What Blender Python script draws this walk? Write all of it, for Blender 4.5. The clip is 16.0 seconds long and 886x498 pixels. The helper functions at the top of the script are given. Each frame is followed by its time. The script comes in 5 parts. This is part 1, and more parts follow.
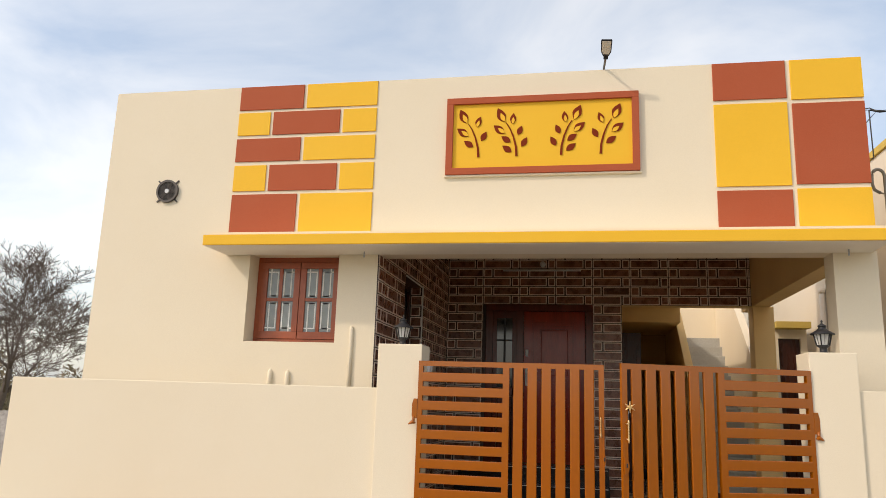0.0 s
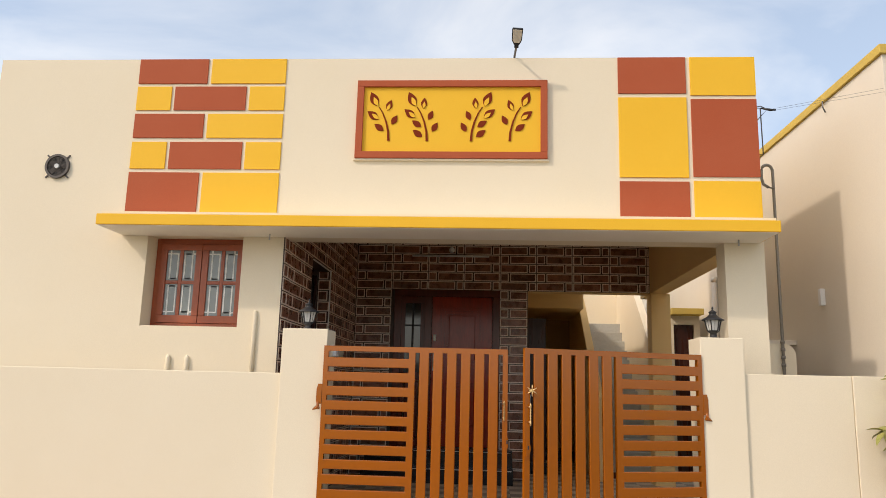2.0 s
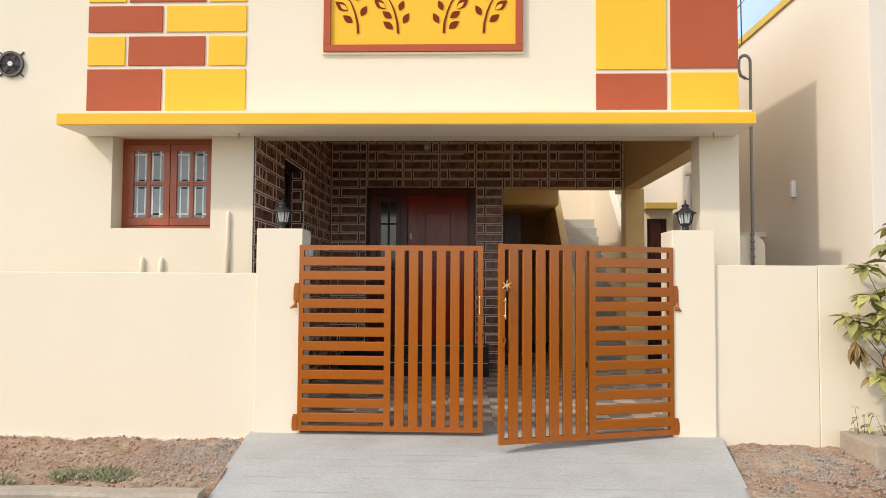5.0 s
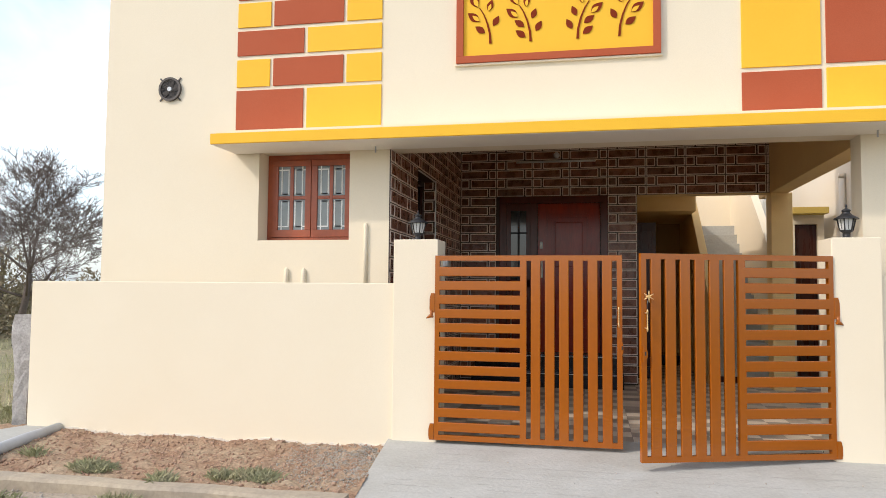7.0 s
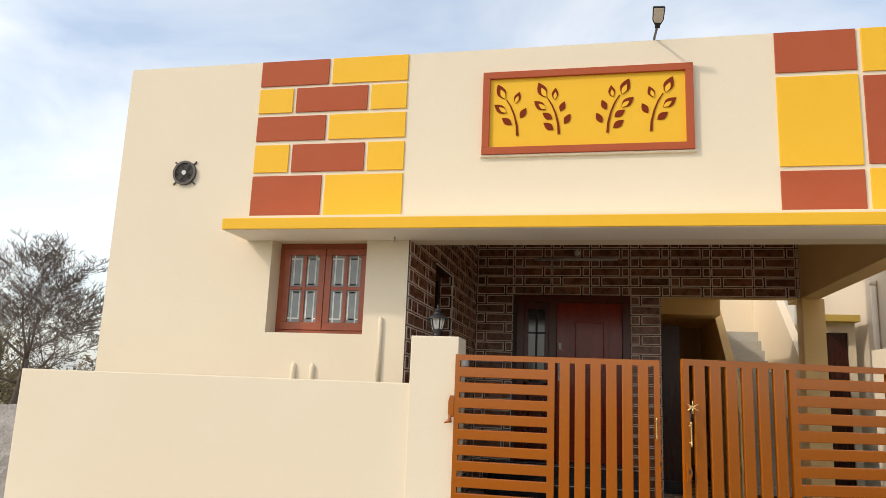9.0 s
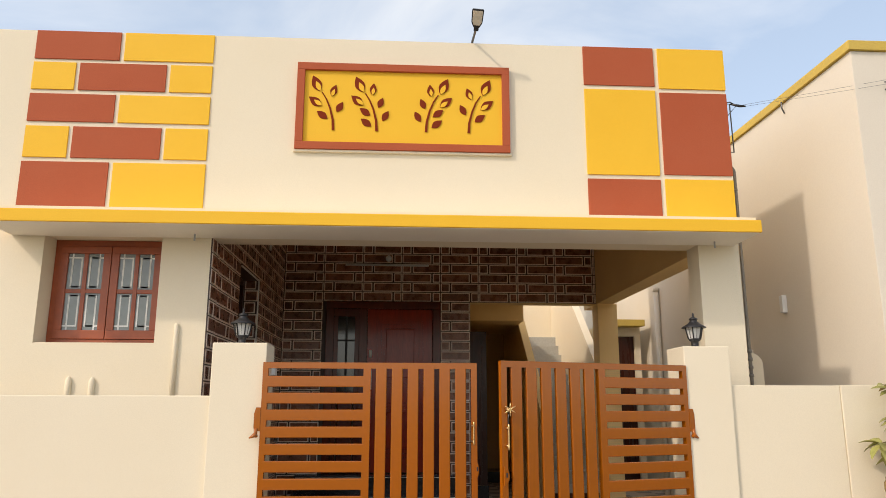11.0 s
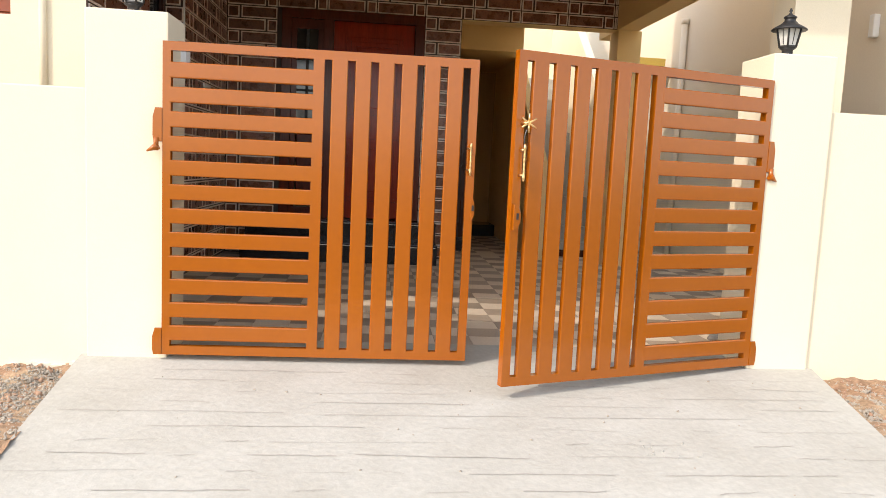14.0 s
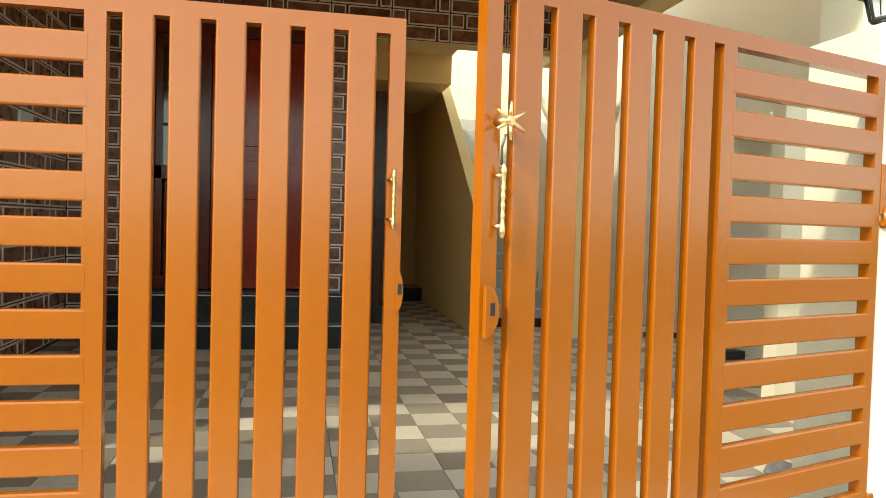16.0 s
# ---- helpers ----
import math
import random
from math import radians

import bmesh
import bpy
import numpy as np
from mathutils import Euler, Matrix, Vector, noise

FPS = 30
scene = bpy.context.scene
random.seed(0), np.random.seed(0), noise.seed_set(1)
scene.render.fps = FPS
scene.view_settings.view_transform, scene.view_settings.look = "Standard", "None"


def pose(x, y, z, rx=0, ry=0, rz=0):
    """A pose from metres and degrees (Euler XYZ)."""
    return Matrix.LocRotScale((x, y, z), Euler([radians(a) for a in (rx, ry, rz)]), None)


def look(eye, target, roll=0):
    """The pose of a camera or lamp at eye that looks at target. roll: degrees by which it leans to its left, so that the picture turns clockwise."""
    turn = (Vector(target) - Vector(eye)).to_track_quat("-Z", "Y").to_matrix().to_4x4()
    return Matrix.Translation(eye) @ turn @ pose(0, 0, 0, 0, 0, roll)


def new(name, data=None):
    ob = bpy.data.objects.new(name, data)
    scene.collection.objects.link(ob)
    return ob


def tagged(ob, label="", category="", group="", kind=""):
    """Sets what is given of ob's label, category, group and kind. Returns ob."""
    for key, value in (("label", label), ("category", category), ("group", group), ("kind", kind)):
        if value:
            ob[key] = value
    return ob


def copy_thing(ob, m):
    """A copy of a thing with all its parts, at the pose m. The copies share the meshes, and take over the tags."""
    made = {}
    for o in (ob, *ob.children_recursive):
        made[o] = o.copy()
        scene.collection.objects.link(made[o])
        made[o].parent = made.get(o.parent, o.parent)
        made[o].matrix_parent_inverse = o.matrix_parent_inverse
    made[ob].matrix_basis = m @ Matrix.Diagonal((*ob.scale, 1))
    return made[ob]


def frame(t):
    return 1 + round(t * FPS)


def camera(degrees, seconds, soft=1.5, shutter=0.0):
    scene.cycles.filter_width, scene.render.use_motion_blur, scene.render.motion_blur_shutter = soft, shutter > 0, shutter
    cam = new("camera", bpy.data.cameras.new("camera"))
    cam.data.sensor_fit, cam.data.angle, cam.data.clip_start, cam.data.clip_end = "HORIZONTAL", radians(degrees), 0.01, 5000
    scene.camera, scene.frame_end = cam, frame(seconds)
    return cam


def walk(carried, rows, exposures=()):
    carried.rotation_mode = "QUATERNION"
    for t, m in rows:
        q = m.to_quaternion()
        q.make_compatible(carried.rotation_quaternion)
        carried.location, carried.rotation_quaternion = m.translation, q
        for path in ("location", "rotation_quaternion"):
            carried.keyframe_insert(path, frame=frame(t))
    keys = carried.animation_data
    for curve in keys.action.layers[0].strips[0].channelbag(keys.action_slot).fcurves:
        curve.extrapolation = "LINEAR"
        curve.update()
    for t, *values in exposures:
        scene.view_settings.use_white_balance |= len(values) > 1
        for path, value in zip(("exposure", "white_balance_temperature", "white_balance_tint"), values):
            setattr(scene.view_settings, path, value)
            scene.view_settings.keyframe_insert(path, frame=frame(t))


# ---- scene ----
cam = camera(62.4, 16.0, soft=0.7, shutter=0.0)
PATH = [
    (0, (1.134, 0.157, 1.309), (0.76, 2.081, 1.709), 1.9),
    (0.5, (1.14, 0.172, 1.316), (0.853, 2.113, 1.701), 1.5),
    (1, (1.152, 0.182, 1.311), (0.923, 2.131, 1.697), 1.7),
    (1.5, (1.143, 0.192, 1.311), (0.959, 2.148, 1.684), 1.7),
    (2, (1.162, 0.195, 1.308), (1.027, 2.156, 1.676), 1.5),
    (2.5, (1.171, 0.205, 1.298), (1.099, 2.172, 1.651), 1.3),
    (3, (1.173, 0.208, 1.298), (1.148, 2.182, 1.619), 1.1),
    (3.5, (1.178, 0.212, 1.295), (1.143, 2.193, 1.567), 0.8),
    (3.7, (1.193, 0.216, 1.29), (1.157, 2.2, 1.539), 0.6),
    (5.8, (1.134, 0.231, 1.306), (0.973, 2.224, 1.36), -0.0),
    (6, (1.12, 0.232, 1.307), (0.909, 2.22, 1.371), -0.1),
    (6.5, (1.106, 0.225, 1.324), (0.782, 2.197, 1.405), -0.5),
    (7, (1.067, 0.261, 1.318), (0.666, 2.217, 1.433), 0.5),
    (7.5, (0.945, 0.347, 1.283), (0.502, 2.29, 1.451), 2.0),
    (8, (0.836, 0.473, 1.311), (0.435, 2.414, 1.581), 2.4),
    (8.2, (0.817, 0.525, 1.326), (0.392, 2.451, 1.658), 2.2),
    (10.3, (0.908, 0.779, 1.345), (0.652, 2.715, 1.775), 1.5),
    (10.5, (0.848, 0.833, 1.333), (0.715, 2.772, 1.804), 1.6),
    (11, (0.727, 0.968, 1.314), (0.84, 2.92, 1.733), 0.1),
    (11.5, (0.69, 1.105, 1.294), (0.808, 3.074, 1.623), 0.4),
    (12, (0.712, 1.37, 1.257), (0.722, 3.348, 1.548), 1.2),
    (12.5, (0.703, 1.675, 1.197), (0.705, 3.672, 1.304), 2.9),
    (13, (0.633, 2.028, 1.157), (0.836, 4.018, 1.153), 2.0),
    (13.5, (0.681, 2.337, 1.105), (0.948, 4.318, 1.037), -0.4),
    (13.8, (0.773, 2.591, 1.088), (1.058, 4.567, 0.976), 1.5),
    (14, (0.79, 2.697, 1.068), (0.98, 4.675, 0.846), 2.7),
    (14.5, (0.819, 3.134, 1.023), (1.059, 5.113, 0.858), 2.2),
    (15, (0.889, 3.527, 1.054), (1.303, 5.479, 0.912), 1.2),
    (15.5, (1.008, 3.96, 1.033), (1.365, 5.927, 0.968), 1.5),
    (16, (1.011, 4.46, 1.045), (1.406, 6.419, 0.981), 1.6),
]
walk(cam, [(t, look(eye, target, roll)) for t, eye, target, roll in PATH],
     exposures=[(0.0, -0.24, 7300, 16), (2.0, -0.23, 7200, 16), (3.7, -0.07, 7000, 16), (5.8, 0.04, 6550, 14), (7.5, 0.0, 6580, 14), (8.0, -0.13, 6750, 14),
                (10.3, -0.20, 7250, 15), (11.5, -0.11, 7050, 15), (12.5, 0.15, 6650, 16), (13.0, 0.40, 6750, 16), (14.0, 0.54, 7050, 15),
                (14.5, 0.61, 7100, 13), (15.0, 0.74, 6900, 7), (16.0, 0.84, 6680, -6)])

# ---------------- light ----------------
SUN_DIR = Vector((-1.10, -0.80, 1.13)).normalized()      # towards the sun
sun_data = bpy.data.lights.new("sun", "SUN")
sun_data.energy, sun_data.angle, sun_data.color = 1.85, radians(2.0), (1.0, 0.92, 0.80)
sun = new("sun", sun_data)
sun.matrix_world = look((-11, -8.0, 11.3), (0, 0, 0))

world = bpy.data.worlds.new("sky")
scene.world = world
world.use_nodes = True
wt = world.node_tree
wt.nodes.clear()


def wnode(kind, **kw):
    n = wt.nodes.new(kind)
    for k, v in kw.items():
        n.inputs[k].default_value = v
    return n


sky = wt.nodes.new("ShaderNodeTexSky")
sky.sky_type = "NISHITA"
sky.sun_disc = False
sky.sun_elevation = math.asin(SUN_DIR.z)
sky.sun_rotation = math.atan2(SUN_DIR.x, SUN_DIR.y)
sky.air_density, sky.dust_density, sky.ozone_density = 1.0, 2.0, 1.0
tc = wt.nodes.new("ShaderNodeTexCoord")
stretch = wt.nodes.new("ShaderNodeMapping")
stretch.inputs["Scale"].default_value = (1.0, 1.0, 2.6)
stretch.inputs["Location"].default_value = (0.35, 0.1, 0.0)
wt.links.new(tc.outputs["Generated"], stretch.inputs["Vector"])
cloud = wnode("ShaderNodeTexNoise", Scale=1.9, Detail=7.0, Roughness=0.55, Distortion=0.5)
wt.links.new(stretch.outputs[0], cloud.inputs["Vector"])
ramp = wt.nodes.new("ShaderNodeValToRGB")
ramp.color_ramp.elements[0].position, ramp.color_ramp.elements[1].position = 0.36, 0.63
ramp.color_ramp.elements[0].color = (0.40, 0.515, 0.63, 1)      # thin haze over the blue
ramp.color_ramp.elements[1].color = (0.88, 0.93, 0.90, 1)      # sunlit cloud
wt.links.new(cloud.outputs[0], ramp.inputs[0])
bright = wt.nodes.new("ShaderNodeMixRGB")
bright.blend_type = "MULTIPLY"
bright.inputs["Fac"].default_value = 1.0
bright.inputs["Color2"].default_value = (5.7, 5.7, 5.7, 1)
wt.links.new(ramp.outputs[0], bright.inputs["Color1"])
mixc = wt.nodes.new("ShaderNodeMixRGB")
mixc.blend_type = "ADD"
mixc.inputs["Fac"].default_value = 1.0
wt.links.new(sky.outputs[0], mixc.inputs["Color1"])
wt.links.new(bright.outputs[0], mixc.inputs["Color2"])
bg = wnode("ShaderNodeBackground", Strength=0.150)
wt.links.new(mixc.outputs[0], bg.inputs["Color"])
wout = wt.nodes.new("ShaderNodeOutputWorld")
wt.links.new(bg.outputs[0], wout.inputs["Surface"])


# ---------------- materials ----------------
def surface(name, col, rough=0.6, metal=0.0, var=0.06, scale=3.0, fine=60.0, bump=0.1, tint=None, amount=0.25,
            random_tint=0.0, spec=0.5, coat=0.0, stretch3=None, stain=0.0):
    """Paint, plaster, metal: two noises vary the colour and the relief; tint is a second colour in patches."""
    m = bpy.data.materials.new(name)
    m.use_nodes = True
    nt = m.node_tree
    b = nt.nodes["Principled BSDF"]
    b.inputs["Roughness"].default_value, b.inputs["Metallic"].default_value = rough, metal
    b.inputs["Specular IOR Level"].default_value = spec
    b.inputs["Coat Weight"].default_value = coat
    b.inputs["Coat Roughness"].default_value = 0.15
    geo = nt.nodes.new("ShaderNodeNewGeometry")
    vec = geo.outputs["Position"]
    if stretch3:
        mp = nt.nodes.new("ShaderNodeMapping")
        mp.inputs["Scale"].default_value = stretch3
        nt.links.new(vec, mp.inputs["Vector"])
        vec = mp.outputs[0]

    def noise_tex(sc, det=4.0, ro=0.55):
        n = nt.nodes.new("ShaderNodeTexNoise")
        n.inputs["Scale"].default_value, n.inputs["Detail"].default_value, n.inputs["Roughness"].default_value = sc, det, ro
        nt.links.new(vec, n.inputs["Vector"])
        return n

    big, small = noise_tex(scale, 5.0, 0.6), noise_tex(fine, 3.0)
    patch = nt.nodes.new("ShaderNodeMixRGB")
    patch.inputs["Color1"].default_value = (*col, 1)
    patch.inputs["Color2"].default_value = (*(tint or [c * 0.8 for c in col]), 1)
    rmp = nt.nodes.new("ShaderNodeMapRange")
    rmp.inputs["From Min"].default_value, rmp.inputs["From Max"].default_value = 0.35, 0.7
    rmp.inputs["To Max"].default_value = amount
    nt.links.new(big.outputs[0], rmp.inputs["Value"])
    nt.links.new(rmp.outputs[0], patch.inputs["Fac"])
    hsv = nt.nodes.new("ShaderNodeHueSaturation")
    mr = nt.nodes.new("ShaderNodeMapRange")
    mr.inputs["From Min"].default_value, mr.inputs["From Max"].default_value = 0.25, 0.75
    mr.inputs["To Min"].default_value, mr.inputs["To Max"].default_value = 1 - var, 1 + var
    nt.links.new(small.outputs[0], mr.inputs["Value"])
    val = mr.outputs[0]
    if random_tint:
        oi = nt.nodes.new("ShaderNodeObjectInfo")
        mr2 = nt.nodes.new("ShaderNodeMapRange")
        mr2.inputs["To Min"].default_value, mr2.inputs["To Max"].default_value = 1 - random_tint, 1 + random_tint
        nt.links.new(oi.outputs["Random"], mr2.inputs["Value"])
        mul = nt.nodes.new("ShaderNodeMath")
        mul.operation = "MULTIPLY"
        nt.links.new(val, mul.inputs[0])
        nt.links.new(mr2.outputs[0], mul.inputs[1])
        val = mul.outputs[0]
    nt.links.new(val, hsv.inputs["Value"])
    nt.links.new(patch.outputs[0], hsv.inputs["Color"])
    nt.links.new(hsv.outputs[0], b.inputs["Base Color"])
    if bump:
        bp = nt.nodes.new("ShaderNodeBump")
        bp.inputs["Strength"].default_value, bp.inputs["Distance"].default_value = bump, 0.01
        nt.links.new(small.outputs[0], bp.inputs["Height"])
        nt.links.new(bp.outputs[0], b.inputs["Normal"])
    rr = nt.nodes.new("ShaderNodeMapRange")
    rr.inputs["To Min"].default_value, rr.inputs["To Max"].default_value = max(0.02, rough - 0.08), min(1, rough + 0.08)
    nt.links.new(big.outputs[0], rr.inputs["Value"])
    nt.links.new(rr.outputs[0], b.inputs["Roughness"])
    return m


def glass_pane(name, col, rough=0.05):
    m = bpy.data.materials.new(name)
    m.use_nodes = True
    b = m.node_tree.nodes["Principled BSDF"]
    b.inputs["Base Color"].default_value = (*col, 1)
    b.inputs["Roughness"].default_value = rough
    b.inputs["Transmission Weight"].default_value = 0.35
    b.inputs["IOR"].default_value = 1.45
    return m


CREAM = surface("cream_wall_paint", (0.80, 0.715, 0.555), rough=0.8, var=0.03, scale=1.3, fine=140, bump=0.12,
                tint=(0.77, 0.675, 0.505), amount=0.4, spec=0.25)
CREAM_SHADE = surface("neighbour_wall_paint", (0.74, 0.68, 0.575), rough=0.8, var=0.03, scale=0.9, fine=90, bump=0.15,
                      tint=(0.70, 0.62, 0.52), amount=0.4)
OCHRE_CREAM = surface("ochre_cream_paint", (0.92, 0.67, 0.32), rough=0.75, var=0.03, scale=1.5, fine=110, bump=0.12, tint=(0.80, 0.55, 0.26), amount=0.4, spec=0.25)
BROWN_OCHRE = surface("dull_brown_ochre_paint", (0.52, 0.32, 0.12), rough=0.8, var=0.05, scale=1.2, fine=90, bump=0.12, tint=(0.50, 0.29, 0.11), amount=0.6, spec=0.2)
WHITE_SOFFIT = surface("white_soffit_paint", (0.91, 0.86, 0.77), rough=0.8, var=0.03, scale=2, fine=90, bump=0.1)
YELLOW = surface("yellow_paint", (0.87, 0.50, 0.035), rough=0.65, var=0.04, scale=2, fine=120, bump=0.1, tint=(0.84, 0.47, 0.03), amount=0.5, spec=0.3)
BRICK_RED = surface("brick_red_paint", (0.42, 0.092, 0.038), rough=0.7, var=0.06, scale=2, fine=120, bump=0.12, tint=(0.45, 0.115, 0.055), amount=0.5, spec=0.2)
DEEP_RED = surface("maroon_paint", (0.21, 0.030, 0.009), rough=0.8, var=0.1, fine=80, spec=0.12)
GATE = surface("gate_brown_enamel", (0.350, 0.092, 0.003), rough=0.16, var=0.04, scale=2.5, fine=30, bump=0.015,
               tint=(0.325, 0.083, 0.003), amount=0.5, spec=0.6, coat=0.0)
WOOD = surface("red_brown_wood", (0.30, 0.024, 0.008), rough=0.16, var=0.2, scale=2, fine=14, bump=0.08,
               tint=(0.22, 0.020, 0.006), amount=0.9, stretch3=(6, 6, 0.7), spec=0.36)
DARK_WOOD = surface("dark_brown_wood", (0.060, 0.016, 0.009), rough=0.28, var=0.2, scale=2, fine=14, bump=0.08,
                    tint=(0.03, 0.012, 0.008), amount=0.8, stretch3=(6, 6, 0.7), spec=0.3)
FRAME_WOOD = surface("maroon_door_frame_wood", (0.115, 0.018, 0.009), rough=0.22, var=0.2, scale=2, fine=14, bump=0.08,
                     tint=(0.075, 0.014, 0.007), amount=0.9, stretch3=(6, 6, 0.7), spec=0.35)
MUSTARD = surface("faded_mustard_paint", (0.62, 0.44, 0.10), rough=0.8, var=0.06, scale=1.5, fine=60, bump=0.15, tint=(0.52, 0.38, 0.12), amount=0.7, spec=0.2)
WINDOW_WOOD = surface("window_brown_enamel", (0.36, 0.078, 0.024), rough=0.4, var=0.1, scale=3, fine=20, bump=0.05,
                      tint=(0.25, 0.05, 0.018), amount=0.6, coat=0.2)
BRICK_FACE = surface("dark_brown_brick_tile", (0.145, 0.056, 0.031), rough=0.28, var=0.35, scale=9, fine=55, bump=0.15,
                     tint=(0.26, 0.105, 0.060), amount=0.9, random_tint=0.25)
BRICK_LINE = surface("pale_brick_outline", (0.85, 0.72, 0.63), rough=0.4, var=0.15, scale=6, fine=60, bump=0.1)
BRICK_JOINT = surface("dark_tile_joint", (0.055, 0.022, 0.014), rough=0.45, var=0.2, fine=60)
BLACK_METAL = surface("black_lamp_metal", (0.028, 0.028, 0.03), rough=0.45, metal=0.3, var=0.2, fine=90)
GREY_METAL = surface("grey_metal", (0.16, 0.16, 0.165), rough=0.45, metal=0.7, var=0.15, fine=60)
FAN_GREY = surface("dark_grey_fan_plastic", (0.075, 0.064, 0.056), rough=0.5, var=0.15, fine=60)
PIPE_STEEL = surface("dull_steel_pipe", (0.24, 0.225, 0.20), rough=0.5, metal=0.3, var=0.12, fine=40)
BRASS = surface("polished_brass", (0.88, 0.62, 0.30), rough=0.3, metal=1.0, var=0.05, fine=30, bump=0.02)
GRANITE = surface("black_granite", (0.012, 0.012, 0.014), rough=0.18, var=0.4, fine=120, bump=0.02)
TILE_LIGHT = surface("pale_floor_tile", (0.66, 0.565, 0.46), rough=0.5, var=0.1, scale=4, fine=80, bump=0.08, random_tint=0.14)
TILE_DARK = surface("grey_floor_tile", (0.33, 0.268, 0.212), rough=0.5, var=0.12, scale=4, fine=80, bump=0.08, random_tint=0.2)
TILE_GROUT = surface("grey_tile_grout", (0.17, 0.155, 0.135), rough=0.8, fine=60)
CONCRETE = surface("pale_ramp_concrete", (0.437, 0.436, 0.405), rough=0.9, var=0.08, scale=2.2, fine=35, bump=0.35,
                   tint=(0.372, 0.362, 0.325), amount=0.8, spec=0.2)
KERB = surface("kerb_concrete", (0.42, 0.35, 0.255), rough=0.9, var=0.12, scale=3, fine=30, bump=0.5, tint=(0.28, 0.24, 0.19), amount=0.8)
GROOVE = surface("dark_concrete_groove", (0.35, 0.335, 0.31), rough=0.95, var=0.1, fine=50, spec=0.1)
SOIL = surface("red_brown_soil", (0.293, 0.181, 0.117), rough=0.95, var=0.35, scale=3.2, fine=34, bump=1.0,
               tint=(0.40, 0.315, 0.215), amount=0.95, spec=0.1)
STONE = surface("soil_stone", (0.40, 0.27, 0.185), rough=0.95, var=0.25, scale=5, fine=60, bump=0.6,
                tint=(0.33, 0.19, 0.125), amount=0.9)
GRAVEL = surface("grey_gravel", (0.38, 0.34, 0.285), rough=0.95, var=0.25, scale=6, fine=50, bump=0.5)
FIELD = surface("dry_field_ground", (0.27, 0.225, 0.13), rough=1.0, var=0.3, scale=0.6, fine=9, bump=0.5,
                tint=(0.16, 0.165, 0.07), amount=0.95)
ASPHALT = surface("worn_grey_asphalt", (0.115, 0.108, 0.098), rough=0.95, var=0.25, scale=1.2, fine=60, bump=0.6, tint=(0.13, 0.115, 0.095), amount=0.7, spec=0.2)
ROAD = surface("dusty_earth_road", (0.38, 0.32, 0.25), rough=0.95, var=0.2, scale=1.5, fine=40, bump=0.7, tint=(0.30, 0.25, 0.19), amount=0.7, spec=0.1)
GRANITE_POST = surface("rough_grey_granite", (0.43, 0.415, 0.40), rough=0.9, var=0.2, scale=9, fine=45, bump=0.9, tint=(0.25, 0.24, 0.23), amount=0.8)
PIPE_GREY = surface("grey_plastic_pipe", (0.42, 0.44, 0.47), rough=0.4, var=0.05, fine=20)
BARK = surface("grey_brown_bark", (0.12, 0.095, 0.078), rough=0.95, var=0.25, scale=6, fine=30, bump=0.5)
TWIG = surface("grey_brown_twigs", (0.145, 0.115, 0.100), rough=0.95, var=0.2, scale=3, fine=20, bump=0.0)
LEAF = surface("green_leaf", (0.30, 0.305, 0.085), rough=0.5, var=0.2, scale=9, fine=40, bump=0.05, tint=(0.38, 0.35, 0.12), amount=0.9, random_tint=0.3, spec=0.25)
DRY_LEAF = surface("brown_dry_leaf", (0.30, 0.20, 0.075), rough=0.7, var=0.2, scale=9, fine=40, bump=0.05, random_tint=0.3)
GRASS = surface("green_weeds", (0.34, 0.35, 0.19), rough=0.8, var=0.25, scale=8, fine=30, bump=0.0, tint=(0.50, 0.45, 0.30), amount=0.95, spec=0.15)
SHRUB = surface("dull_scrub", (0.24, 0.19, 0.125), rough=0.95, var=0.3, scale=1.2, fine=9, bump=0.2, tint=(0.19, 0.175, 0.09), amount=0.9)
WHITE_PLASTIC = surface("white_plastic", (0.78, 0.78, 0.76), rough=0.35, var=0.02, fine=20, bump=0.0)
WHITE_LINE = surface("white_etched_line", (0.80, 0.82, 0.80), rough=0.5, var=0.03, fine=40, bump=0.0)
FROSTED = surface("grey_window_glass", (0.19, 0.225, 0.23), rough=0.12, var=0.1, scale=4, fine=15, bump=0.0, spec=0.7)
# dark panes, and the sheet that paints the unlit room behind the front window
DARK_GLASS_AND_ROOM = surface("dark_glass_and_unlit_room", (0.015, 0.018, 0.022), rough=0.06, var=0.1, scale=3, fine=9, bump=0.0, spec=0.8)
LAMP_GLASS = glass_pane("pale_lamp_glass", (0.92, 0.93, 0.91), 0.2)
WHITE_LENS = surface("pale_lens", (0.62, 0.64, 0.64), rough=0.3, var=0.05, fine=30, bump=0.0)
LENS_CREAM = surface("cream_lens", (0.62, 0.56, 0.46), rough=0.35, var=0.05, fine=30, bump=0.0)
WIRE = surface("grey_cable", (0.12, 0.12, 0.125), rough=0.6, var=0.1, fine=30, bump=0.0)


# ---------------- mesh helpers ----------------
def mesh_of(name, bm, *mats):
    me = bpy.data.meshes.new(name)
    bmesh.ops.recalc_face_normals(bm, faces=bm.faces[:])
    bm.to_mesh(me)
    bm.free()
    for m in mats:
        me.materials.append(m)
    return me


def part(name, bm, material, parent=None, label=""):
    mats = material if isinstance(material, (list, tuple)) else [material]
    ob = new(name, mesh_of(name, bm, *mats))
    if parent:
        ob.parent = parent
    if label:
        tagged(ob, label=label)
    return ob


def thing(name, label, category, group="", kind="", at=(0, 0, 0)):
    ob = new(name)
    ob.location = at
    ob.empty_display_size = 0.1
    return tagged(ob, label, category, group, kind)


